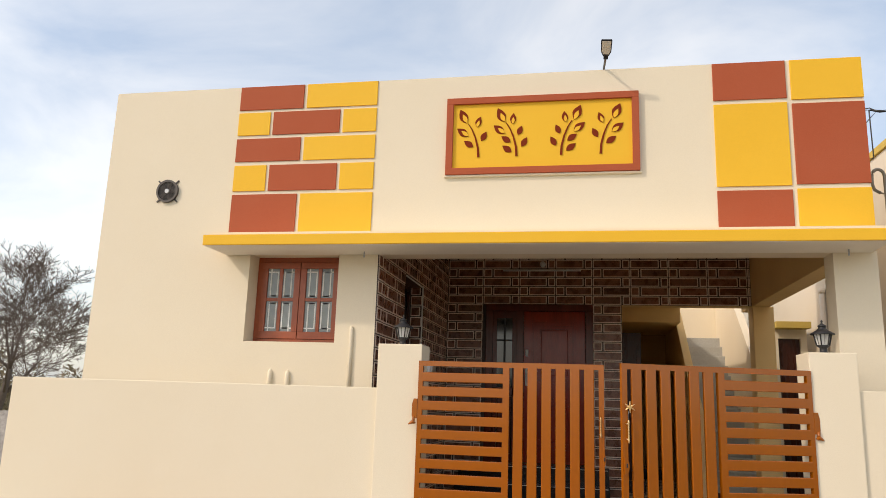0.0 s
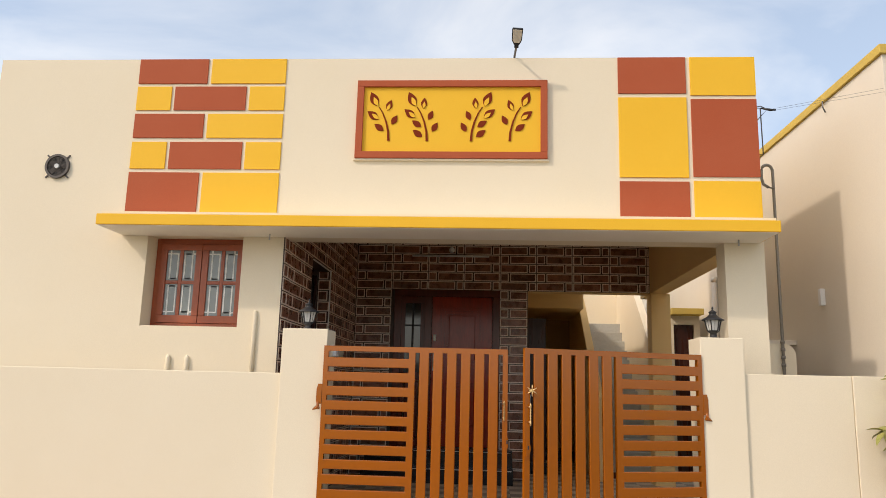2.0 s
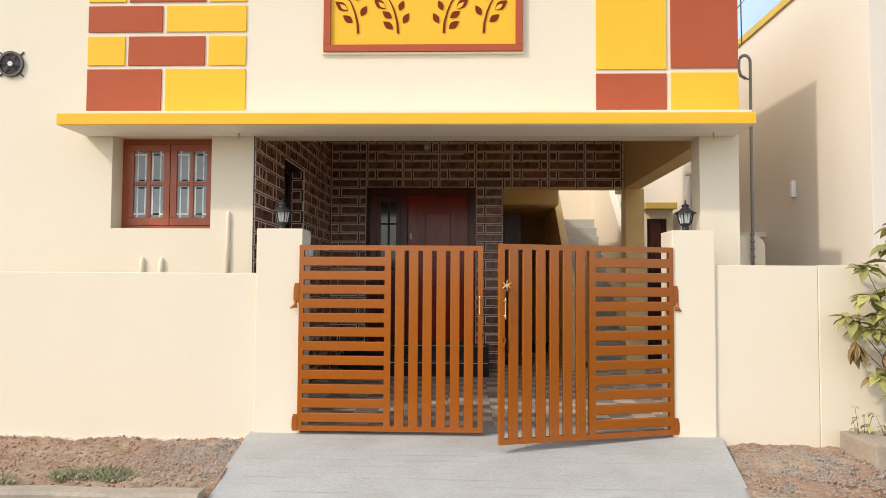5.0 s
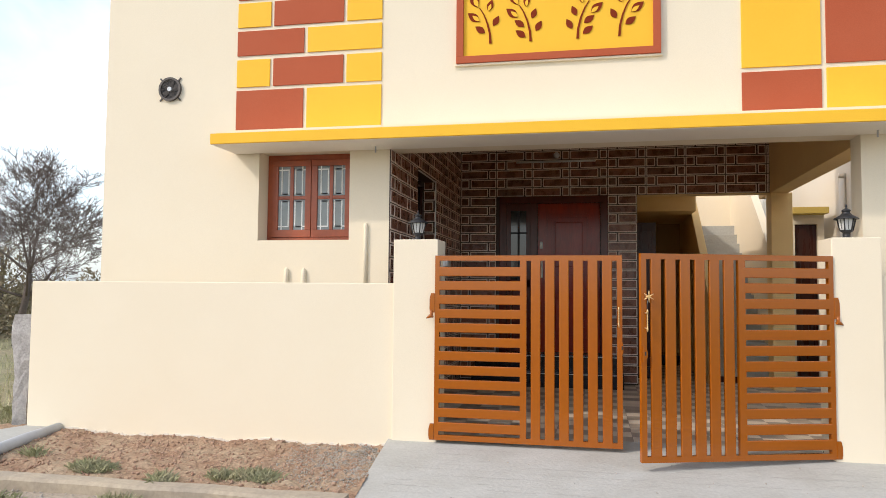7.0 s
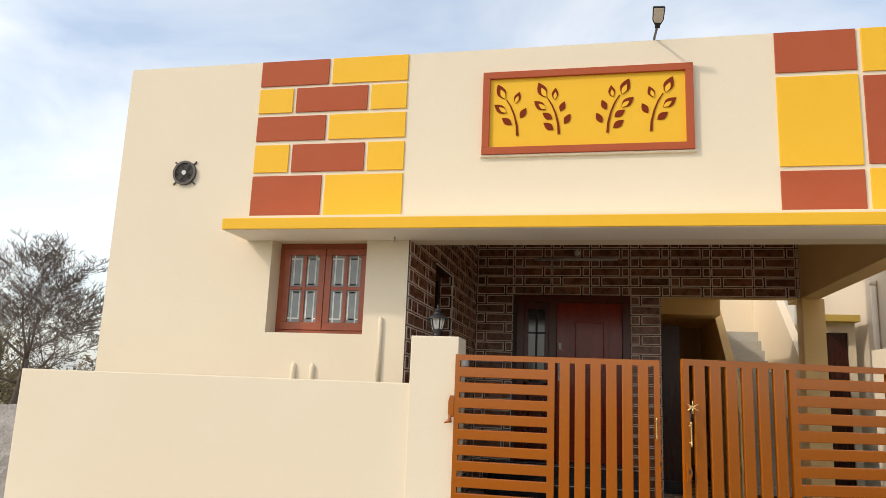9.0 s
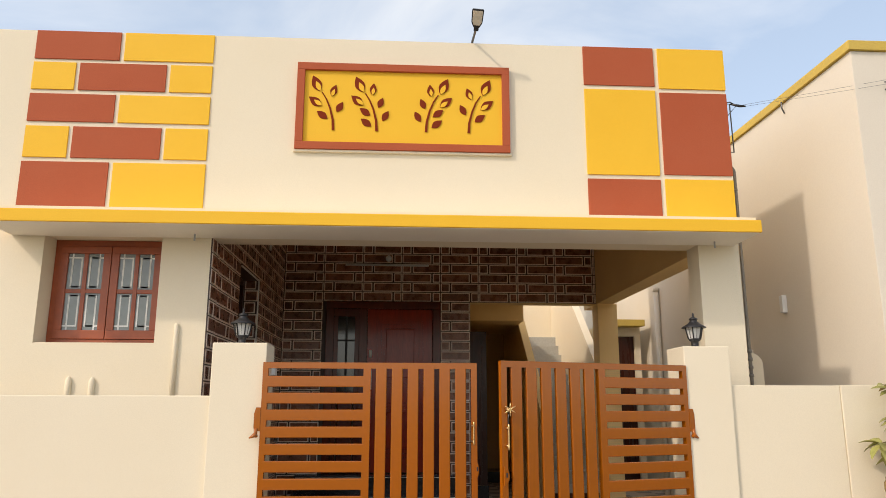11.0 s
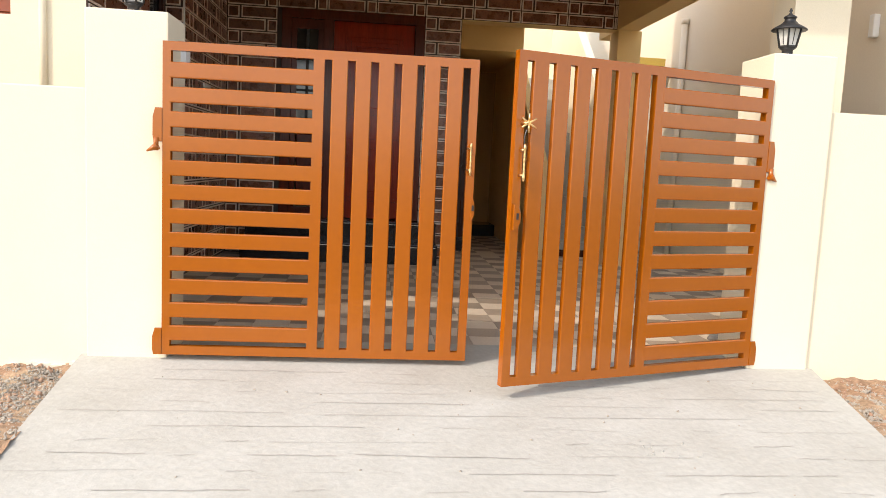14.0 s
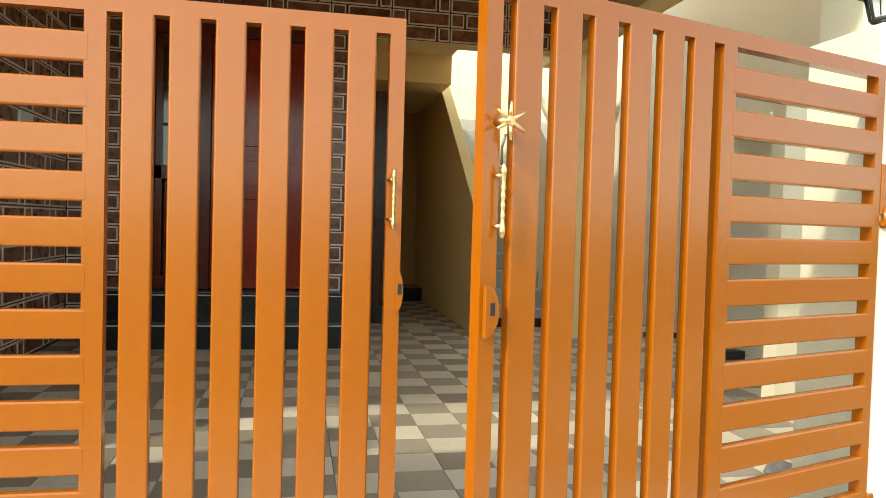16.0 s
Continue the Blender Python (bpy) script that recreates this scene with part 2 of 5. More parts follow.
def box(bm, x0, x1, y0, y1, z0, z1, bevel=0.0, mi=0):
    vs = [bm.verts.new((x, y, z)) for x in (x0, x1) for y in (y0, y1) for z in (z0, z1)]
    fs = [bm.faces.new([vs[i] for i in q]) for q in
          ((0, 1, 3, 2), (4, 6, 7, 5), (0, 4, 5, 1), (2, 3, 7, 6), (0, 2, 6, 4), (1, 5, 7, 3))]
    for f in fs:
        f.material_index = mi
    if bevel:
        edges = list({e for f in fs for e in f.edges})
        for f in bmesh.ops.bevel(bm, geom=edges, offset=bevel, segments=2, profile=0.6, affect="EDGES")["faces"]:
            f.material_index = mi
    return bm


def boxed(x0, x1, y0, y1, z0, z1, bevel=0.0):
    return box(bmesh.new(), x0, x1, y0, y1, z0, z1, bevel)


def prism(bm, pts, axis, a, b, bevel=0.0, mi=0):
    """A polygon of (u, v) drawn out from a to b along axis x (u=y, v=z), y (u=x, v=z) or z (u=x, v=y)."""
    def place(u, v, w):
        return {"x": (w, u, v), "y": (u, w, v), "z": (u, v, w)}[axis]
    lo = [bm.verts.new(place(u, v, a)) for u, v in pts]
    hi = [bm.verts.new(place(u, v, b)) for u, v in pts]
    fs = [bm.faces.new(lo), bm.faces.new(hi[::-1])]
    n = len(pts)
    for i in range(n):
        fs.append(bm.faces.new((lo[i], lo[(i + 1) % n], hi[(i + 1) % n], hi[i])))
    for f in fs:
        f.material_index = mi
    if bevel:
        edges = list({e for f in fs for e in f.edges})
        bmesh.ops.bevel(bm, geom=edges, offset=bevel, segments=2, profile=0.6, affect="EDGES")
    return bm


def tube(bm, pts, radii, sides=8, cap=True):
    """A round tube through points; one radius or a radius a point."""
    pts = [Vector(p) for p in pts]
    if not isinstance(radii, (list, tuple)):
        radii = [radii] * len(pts)
    rings = []
    for i, p in enumerate(pts):
        d = (pts[min(i + 1, len(pts) - 1)] - pts[max(i - 1, 0)]).normalized()
        ref = Vector((0, 0, 1)) if abs(d.z) < 0.9 else Vector((1, 0, 0))
        u = d.cross(ref).normalized()
        v = d.cross(u)
        rings.append([bm.verts.new(p + radii[i] * (math.cos(a) * u + math.sin(a) * v))
                      for a in (2 * math.pi * k / sides for k in range(sides))])
    for r0, r1 in zip(rings, rings[1:]):
        for k in range(sides):
            f = bm.faces.new((r0[k], r0[(k + 1) % sides], r1[(k + 1) % sides], r1[k]))
            f.smooth = sides > 5
    if cap:
        bm.faces.new(rings[0][::-1])
        bm.faces.new(rings[-1])
    return bm


def lathe(bm, profile, centre, sides=12, flat=False):
    """(radius, z) rings turned about a vertical axis."""
    cx, cy, cz = centre
    rings = [[bm.verts.new((cx + r * math.cos(2 * math.pi * k / sides), cy + r * math.sin(2 * math.pi * k / sides), cz + z))
              for k in range(sides)] for r, z in profile]
    for r0, r1 in zip(rings, rings[1:]):
        for k in range(sides):
            bm.faces.new((r0[k], r0[(k + 1) % sides], r1[(k + 1) % sides], r1[k])).smooth = not flat
    bm.faces.new(rings[0][::-1])
    bm.faces.new(rings[-1])
    return bm


def wall_with_holes(bm, x0, x1, z0, z1, y0, y1, holes, axis="y"):
    """A wall slab with rectangular openings (u0, u1, v0, v1), cut into blocks round them."""
    us = sorted({x0, x1, *[h[0] for h in holes], *[h[1] for h in holes]})
    vs = sorted({z0, z1, *[h[2] for h in holes], *[h[3] for h in holes]})
    grid = {}

    def vert(i, j, w):
        key = (i, j, w)
        if key not in grid:
            u, v, d = us[i], vs[j], (y0, y1)[w]
            grid[key] = bm.verts.new((u, d, v) if axis == "y" else (d, u, v))
        return grid[key]

    def solid(i, j):
        if not (0 <= i < len(us) - 1 and 0 <= j < len(vs) - 1):
            return False
        u, v = (us[i] + us[i + 1]) / 2, (vs[j] + vs[j + 1]) / 2
        return not any(h[0] < u < h[1] and h[2] < v < h[3] for h in holes)

    for i in range(len(us) - 1):
        for j in range(len(vs) - 1):
            if not solid(i, j):
                continue
            for w in (0, 1):
                bm.faces.new([vert(i, j, w), vert(i + 1, j, w), vert(i + 1, j + 1, w), vert(i, j + 1, w)])
            for (di, dj), (a, b) in (((-1, 0), ((0, 0), (0, 1))), ((1, 0), ((1, 0), (1, 1))), ((0, -1), ((0, 0), (1, 0))), ((0, 1), ((0, 1), (1, 1)))):
                if not solid(i + di, j + dj):
                    bm.faces.new([vert(i + a[0], j + a[1], 0), vert(i + b[0], j + b[1], 0), vert(i + b[0], j + b[1], 1), vert(i + a[0], j + a[1], 1)])
    return bm


# ---------------- ground ----------------
def sheet(name, x0, x1, y0, y1, nx, ny, height, material, label, category):
    bm = bmesh.new()
    g = [[bm.verts.new((x0 + (x1 - x0) * i / nx, y0 + (y1 - y0) * j / ny, 0)) for i in range(nx + 1)] for j in range(ny + 1)]
    for row in g:
        for v in row:
            v.co.z = height(v.co.x, v.co.y)
    for j in range(ny):
        for i in range(nx):
            bm.faces.new((g[j][i], g[j][i + 1], g[j + 1][i + 1], g[j + 1][i])).smooth = True
    return tagged(part(name, bm, material), label, category, kind="structure")


bmg = bmesh.new()
for q in (((-900, -900), (900, -900), (900, 900), (-900, 900)),):
    bmg.faces.new([bmg.verts.new((x, y, -0.24)) for x, y in q])
tagged(part("ground", bmg, FIELD), "dry open field with sparse grass around the house", "ground", kind="structure")
def verge_height(x, y):
    return -0.195 + 0.012 * noise.noise((x * 1.3, y * 1.3, 0)) + 0.006 * noise.noise((x * 7, y * 7, 3))


sheet("road", -30, 30, -7, 3.6, 160, 50, lambda x, y: -0.190 + 0.008 * noise.noise((x * 1.3, y * 1.3, 0)),
      ASPHALT, "worn grey asphalt road in front of the house", "road")
sheet("verge", -30, 30, 3.4, 5.1, 200, 30, verge_height, ROAD, "dusty pale earth verge along the road", "ground")


def soil_height(x, y):
    t = (y - 5.2) / 1.45
    return -0.135 + 0.07 * min(max(t, 0), 1) + 0.035 * noise.noise((x * 1.7, y * 1.7, 1)) + 0.026 * noise.noise((x * 6, y * 6, 2)) + 0.016 * noise.noise((x * 15, y * 15, 5)) + 0.008 * noise.noise((x * 34, y * 34, 7))


def ramp_edge(side, y):
    """The ramp narrows a little towards the road."""
    return -0.72 + 0.09 * (6.62 - y) if side < 0 else 3.345 - 0.18 * (6.62 - y)


for x0, x1, side, words in ((-6.6, -0.66, -1, "bare red-brown soil strip along the compound wall"), (3.32, 9.0, 1, "bare brown soil strip beside the ramp")):
    bed = sheet("soil_bed", x0, x1, 5.16, 6.69, 210, 56, soil_height, SOIL, words, "soil")
    for v in bed.data.vertices:
        near = (v.co.x - x0) / (x1 - x0) if side < 0 else (x1 - v.co.x) / (x1 - x0)
        v.co.x += near * (ramp_edge(side, v.co.y) - side * 0.02 - (x1 if side < 0 else x0))

RAMP_TOP, RAMP_FALL = 6.62, 0.108


def ramp_z(y):
    return 0.004 - RAMP_FALL * max(0.0, RAMP_TOP - y)


bmr = bmesh.new()
profile = [(4.55, ramp_z(4.55)), (RAMP_TOP, ramp_z(RAMP_TOP)), (7.02, 0.004), (7.02, -0.5), (4.55, -0.5)]
ends = [[bmr.verts.new((ramp_edge(sd, min(y, RAMP_TOP)), y, z)) for y, z in profile] for sd in (-1, 1)]
for k in range(5):
    bmr.faces.new((ends[0][k], ends[0][(k + 1) % 5], ends[1][(k + 1) % 5], ends[1][k]))
bmr.faces.new(ends[0])
bmr.faces.new(ends[1][::-1])
ramp_ob = tagged(part("ramp", bmr, CONCRETE), "pale concrete entrance ramp with scored lines", "ramp", kind="structure")
bmr = bmesh.new()
rr = random.Random(4)
yy = 6.42
while yy > 4.7:
    xs = -0.6 + rr.random() * 0.5
    while xs < ramp_edge(1, yy) - 0.15:
        ln = 0.08 + rr.random() ** 2 * 0.95
        xe = min(ramp_edge(1, yy) - 0.1, xs + ln)
        y0, y1 = yy + rr.uniform(-0.012, 0.012), yy + rr.uniform(-0.012, 0.012)
        wd = rr.uniform(0.0008, 0.0018)
        n = 8
        prev = None
        for k in range(n + 1):
            x = xs + (xe - xs) * k / n
            y = y0 + (y1 - y0) * k / n + rr.uniform(-0.004, 0.004)
            cur = [bmr.verts.new((x, y + s * wd, ramp_z(y + s * wd) + 0.0035)) for s in (-1, 1)]
            if prev:
                bmr.faces.new((prev[0], cur[0], cur[1], prev[1]))
            prev = cur
        xs = xe + 0.05 + rr.random() * 0.45
    yy -= 0.125 + rr.uniform(-0.012, 0.012)
part("groove", bmr, GROOVE, ramp_ob, "dark scored lines in the concrete")


def kerb(x0, x1, label):
    bm = bmesh.new()
    n = max(2, int((x1 - x0) / 0.25))
    secs = []
    for i in range(n + 1):
        x = x0 + (x1 - x0) * i / n
        w = 0.008 * noise.noise((x * 2.1, 3, 0))
        secs.append([bm.verts.new((x, y + w, z + w)) for y, z in ((5.06, -0.4), (5.055, -0.12), (5.075, -0.098), (5.2, -0.095), (5.21, -0.4))])
    for a, b in zip(secs, secs[1:]):
        for k in range(5):
            bm.faces.new((a[k], b[k], b[(k + 1) % 5], a[(k + 1) % 5]))
    bm.faces.new(secs[0])
    bm.faces.new(secs[-1][::-1])
    return tagged(part("kerb", bm, KERB), label, "kerb", kind="structure")


kerb(-7.0, -0.60, "worn concrete kerb edging the soil strip")
kerb(3.09, 9.0, "worn concrete kerb edging the soil strip")

# ---------------- the house ----------------
TOP = 4.62          # parapet top
FY = 7.21           # facade plane
house = thing("house", "single-storey cream house with yellow and brick-red blocks and tiled porch", "house", at=(0, 9, 0))
house.location = (0, 0, 0)

front = part("front_wall", wall_with_holes(bmesh.new(), -4.10, 3.74, -0.3, TOP, FY, FY + 0.26,
                                           [(-2.30, -1.32, 1.815, 2.735), (-0.9, 3.37, -0.3, 2.725)]), CREAM, house)
part("side_wall", boxed(-4.10, -3.86, FY + 0.26, 16.8, -0.3, TOP), CREAM, house)
part("back_wall", boxed(-4.10, 3.74, 16.8, 17.0, -0.3, TOP), CREAM, house)
part("side_parapet", boxed(3.50, 3.74, FY + 0.26, 11.85, 2.73, TOP), OCHRE_CREAM, house, "deep cream side beam and parapet over the porch")
part("roof_slab", boxed(-3.86, 1.70, FY + 0.26, 16.8, 3.74, 3.86), OCHRE_CREAM, house)
part("porch_ceiling", boxed(1.70, 3.50, FY + 0.26, 11.40, 3.74, 3.86), OCHRE_CREAM, house)
# unseen slab added above the opening to keep daylight out of the passage
part("passage_roof", boxed(1.70, 2.715, 11.362, 12.698, 2.98, 3.05), OCHRE_CREAM, house)
part("back_column", boxed(3.50, 3.78, 11.10, 11.40, -0.05, 2.727, 0.008), OCHRE_CREAM, house)
PORCH_HOLES = [(-0.30, 1.285, 0.43, 2.735), (1.70, 3.50, -0.3, 2.735)]
porch_back = part("porch_back_wall", wall_with_holes(bmesh.new(), -0.9, 3.50, -0.3, 3.74, 11.15, 11.36, PORCH_HOLES), BRICK_JOINT, house,
                  "dark brown brick-pattern tiled porch wall")
SIDE_HOLE = (8.39, 9.32, 1.103, 2.70)
porch_side = part("porch_side_wall", wall_with_holes(bmesh.new(), FY + 0.26, 11.15, -0.3, 3.74, -1.12, -0.905, [SIDE_HOLE], "x"), BRICK_JOINT, house,
                  "dark brown brick-pattern tiled porch side wall")
part("tile_edge_strip", boxed(-0.905, -0.897, FY - 0.002, FY + 0.262, 0.0, 2.724), BRICK_JOINT, house)
# passage beside the stairs
part("opening_soffit", boxed(1.702, 3.498, 11.152, 11.36, 2.729, 2.7345), OCHRE_CREAM, house)
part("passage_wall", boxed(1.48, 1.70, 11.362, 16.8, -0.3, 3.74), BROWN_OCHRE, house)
pdoor = part("passage_door", boxed(1.702, 2.035, 12.10, 12.14, 0.18, 2.42, 0.004), DARK_WOOD, house, "dark glossy wooden side door standing open in the passage")
for zz in ((0.32, 1.10), (1.26, 2.28)):
    part("door_panel", boxed(1.78, 1.96, 12.088, 12.099, zz[0], zz[1], 0.004), DARK_WOOD, pdoor)
part("door_sill", boxed(1.702, 2.05, 12.08, 12.30, -0.01, 0.175, 0.006), GRANITE, pdoor)
part("passage_beam", boxed(1.70, 2.715, 12.7, 16.8, 2.66, 3.05), OCHRE_CREAM, house)
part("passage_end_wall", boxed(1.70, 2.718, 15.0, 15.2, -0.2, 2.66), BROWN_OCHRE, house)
part("passage_step", boxed(1.702, 2.716, 14.3, 14.998, -0.1, 0.18, 0.006), GRANITE, house)
# corner beads of the niche
bm = bmesh.new()
box(bm, -0.900, -0.886, 9.318, 9.336, 1.103, 2.715)
box(bm, -0.900, -0.886, 8.39, 9.318, 2.698, 2.712)
part("niche_edge_trim", bm, WHITE_LINE, house, "pale edge trim")

sunshade = part("sunshade", bmesh.new(), YELLOW, house)
bm = bmesh.new()
prism(bm, [(6.70, 2.725), (6.70, 2.828), (7.207, 2.86), (7.207, 2.725)], "x", -2.576, 3.71, 0.006)
bm.to_mesh(sunshade.data)
bm.free()
tagged(sunshade, label="yellow-edged concrete sunshade slab")
part("sunshade_soffit", boxed(-2.560, 3.694, 6.716, 7.206, 2.7195, 2.7247), WHITE_SOFFIT, sunshade, "off-white painted underside")
part("sunshade_top", boxed(-2.55, 3.69, 6.75, 7.205, 2.84, 2.862), CREAM, sunshade)

# facade blocks, proud of the wall
def block(x0, x1, z0, z1, mat):
    return part("facade_block", boxed(x0, x1, FY - 0.013, FY + 0.01, z0, z1, 0.004), mat, house,
                "yellow raised plaster block" if mat is YELLOW else "brick-red raised plaster block")


ROW_Z = [(4.345, 4.617), (4.052, 4.312), (3.752, 4.012), (3.420, 3.708), (2.87, 3.382)]
for i, (z0, z1) in enumerate(ROW_Z):
    if i % 2 == 0:
        block(-2.57, -1.83, z0, z1, BRICK_RED)
        block(-1.792, -1.0, z0, z1, YELLOW)
    else:
        block(-2.57, -2.20, z0, z1, YELLOW)
        block(-2.165, -1.405, z0, z1, BRICK_RED)
        block(-1.37, -1.0, z0, z1, YELLOW)
for x0, x1, zs, cols in ((2.396, 3.065, (4.232, 4.19, 3.362, 3.322), (BRICK_RED, YELLOW, BRICK_RED)),
                         (3.106, 3.742, (4.212, 4.172, 3.372, 3.330), (YELLOW, BRICK_RED, YELLOW))):
    block(x0, x1, zs[0], 4.617, cols[0])
    block(x0, x1, zs[2], zs[1], cols[1])
    block(x0, x1, 2.87, zs[3], cols[2])

# leaf panel
panel = part("leaf_panel", boxed(-0.17, 1.63, FY - 0.018, FY + 0.01, 3.602, 4.302), YELLOW, house, "yellow plaster panel with maroon leaf sprigs")
bm = bmesh.new()
for a in ((-0.235, 1.692, 4.295, 4.362), (-0.235, 1.692, 3.538, 3.606), (-0.235, -0.166, 3.606, 4.295), (1.624, 1.692, 3.606, 4.295)):
    box(bm, a[0], a[1], FY - 0.046, FY + 0.01, a[2], a[3], 0.004)
part("panel_frame", bm, BRICK_RED, panel, "brick-red raised frame")
bm = bmesh.new()
box(bm, -0.25, 1.707, FY - 0.03, FY + 0.01, 3.516, 3.536, 0.004)
part("panel_ledge", bm, CREAM, panel)


def sprig(stem, leaves, cx, mirror):
    """One sprig; offsets in centimetres from the stem's foot."""
    s = -1 if mirror else 1
    y = FY - 0.026
    bm = bmesh.new()
    prev = None
    for i, (u, v) in enumerate(stem):
        w = 0.012 - 0.0018 * i
        cur = [bm.verts.new((cx + s * u / 100 + k * w, y, 3.722 + v / 100)) for k in (-1, 1)]
        low = [bm.verts.new((c.co.x, FY - 0.0165, c.co.z)) for c in cur]
        if prev:
            bm.faces.new((prev[0][0], cur[0], cur[1], prev[0][1]))
            for k in (0, 1):
                bm.faces.new((prev[0][k], cur[k], low[k], prev[1][k]))
        prev = (cur, low)
    part("stem", bm, DEEP_RED, panel)
    for bu, bv, tu, tv, hollow in leaves:
        bm = bmesh.new()
        b, t = Vector((cx + s * bu / 100, 3.722 + bv / 100)), Vector((cx + s * tu / 100, 3.722 + tv / 100))
        d = t - b
        n = Vector((-d.y, d.x)).normalized()
        ln = d.length
        wid = ln * 0.27
        prof = [(0, 0.02), (0.15, 0.55), (0.35, 0.95), (0.5, 1.0), (0.7, 0.75), (0.87, 0.35), (1.0, 0.0)]
        outer = [b + d * p + n * wid * q for p, q in prof] + [b + d * p - n * wid * q for p, q in prof[-2::-1]]
        if hollow:
            prism(bm, [(q.x, q.y) for q in outer], "y", y, FY - 0.0165)
            inner = [b + d * (0.0 + p * 0.62) - n * wid * 0.1 + n * wid * 0.5 * q * k for k, seq in ((1, prof), (-1, prof[-2:0:-1])) for p, q in seq]
            leaf_ob = part("leaf", bm, DEEP_RED, panel)
            bm = bmesh.new()
            prism(bm, [(q.x, q.y) for q in inner], "y", y - 0.004, y)
            part("leaf_heart", bm, YELLOW, leaf_ob)
        else:
            prism(bm, [(q.x, q.y) for q in outer], "y", y, FY - 0.0165)
            part("leaf", bm, DEEP_RED, panel)


STEM = [(0, 0), (-0.6, 9.8), (-3.2, 20.5), (-6.8, 29.5), (-10.8, 36)]
SPRIG_A = [(-12.8, 37, -19.6, 52, 1), (-2.4, 32.5, 1.6, 43.5, 1), (-11, 22.8, -22.5, 31.5, 1), (2.6, 17.5, 8, 27, 0), (-5.5, 11, -15, 17.8, 0)]
SPRIG_B = [(-12.8, 37, -19.6, 52, 1), (-4.4, 34.5, -3.2, 46, 1), (-12.6, 24.5, -23.5, 33.5, 1), (1.2, 22.5, 5.2, 32, 0),
           (-6.2, 15, -15.5, 21.5, 0), (5, 10, 10.4, 19.5, 0), (-5, 4.5, -14.4, 11.5, 0)]
sprig(STEM, SPRIG_A, 0.100, False)
sprig(STEM, SPRIG_B, 0.488, False)
sprig(STEM, SPRIG_B, 0.932, True)
sprig(STEM, SPRIG_A, 1.318, True)


# front window: two sashes, each of two by two panes
def front_window():
    w = part("window", bmesh.new(), WINDOW_WOOD, house, "red-brown wooden window with two glazed sashes")
    bm = bmesh.new()
    y0, y1 = FY + 0.216, FY + 0.262
    for a in ((-2.298, -1.322, 2.680, 2.733), (-2.298, -1.322, 1.817, 1.866), (-2.298, -2.246, 1.866, 2.680), (-1.374, -1.322, 1.866, 2.680)):
        box(bm, a[0], a[1], y0, y1, a[2], a[3], 0.004)
    bm.to_mesh(w.data)
    bm.free()
    for k, (x0, x1) in enumerate(((-2.244, -1.813), (-1.807, -1.376))):
        bm = bmesh.new()
        ys0, ys1 = FY + 0.206, FY + 0.244
        st = 0.064
        for a in ((x0, x1, 2.678 - st, 2.678), (x0, x1, 1.868, 1.868 + st + 0.012), (x0, x0 + st, 1.944, 2.614), (x1 - st, x1, 1.944, 2.614)):
            box(bm, a[0], a[1], ys0, ys1, a[2], a[3], 0.004)
        xm, zm = (x0 + x1) / 2, 2.282
        box(bm, xm - 0.018, xm + 0.018, ys0 + 0.006, ys1 - 0.004, 1.944, 2.614, 0.004)
        box(bm, x0 + st, xm - 0.018, ys0 + 0.006, ys1 - 0.004, zm - 0.018, zm + 0.018, 0.004)
        box(bm, xm + 0.018, x1 - st, ys0 + 0.006, ys1 - 0.004, zm - 0.018, zm + 0.018, 0.004)
        part("sash", bm, WINDOW_WOOD, w)
        for px0, px1 in ((x0 + st, xm - 0.018), (xm + 0.018, x1 - st)):
            for pz0, pz1 in ((1.944, zm - 0.018), (zm + 0.018, 2.614)):
                pane = part("pane", boxed(px0, px1, ys0 + 0.018, ys0 + 0.023, pz0, pz1), FROSTED, w, "grey glass with white etched border lines")
                bm = bmesh.new()
                yl0, yl1 = ys0 + 0.0145, ys0 + 0.0178
                lw, outer_left, low = 0.013, px0 < xm, pz0 < zm - 0.1
                xa, xb = px0 + (0.030 if outer_left else 0.012), px1 - (0.012 if outer_left else 0.030) - lw
                za, zb = pz0 + (0.030 if low else 0.014), pz1 - (0.014 if low else 0.030) - lw
                # the outer pair of lines runs on to the edges of the pane and crosses there
                for sx, outer in ((xa, outer_left), (xb, not outer_left)):
                    box(bm, sx, sx + lw, yl0, yl1, pz0 if outer and low else za, pz1 if outer and not low else zb + lw)
                for sz, outer in ((za, low), (zb, not low)):
                    for c0, c1 in (((px0 if outer and outer_left else xa + lw), xa if outer and outer_left else xb), (xa + lw, xb), (xb + lw, px1)):
                        if c1 - c0 > 0.004 and not (c0 > xb and (outer_left or not outer)):
                            box(bm, c0, c1, yl0 + 0.0004, yl1 - 0.0004, sz, sz + lw)
                part("etched_border", bm, WHITE_LINE, pane)
    # near-black sheet in place of the room's darkness behind the panes
    part("dark_room_back", boxed(-2.298, -1.322, FY + 0.265, FY + 0.285, 1.817, 2.733), DARK_GLASS_AND_ROOM, w)
    part("window_sill", boxed(-2.298, -1.322, FY + 0.012, FY + 0.214, 1.8152, 1.822), CREAM, w)


front_window()


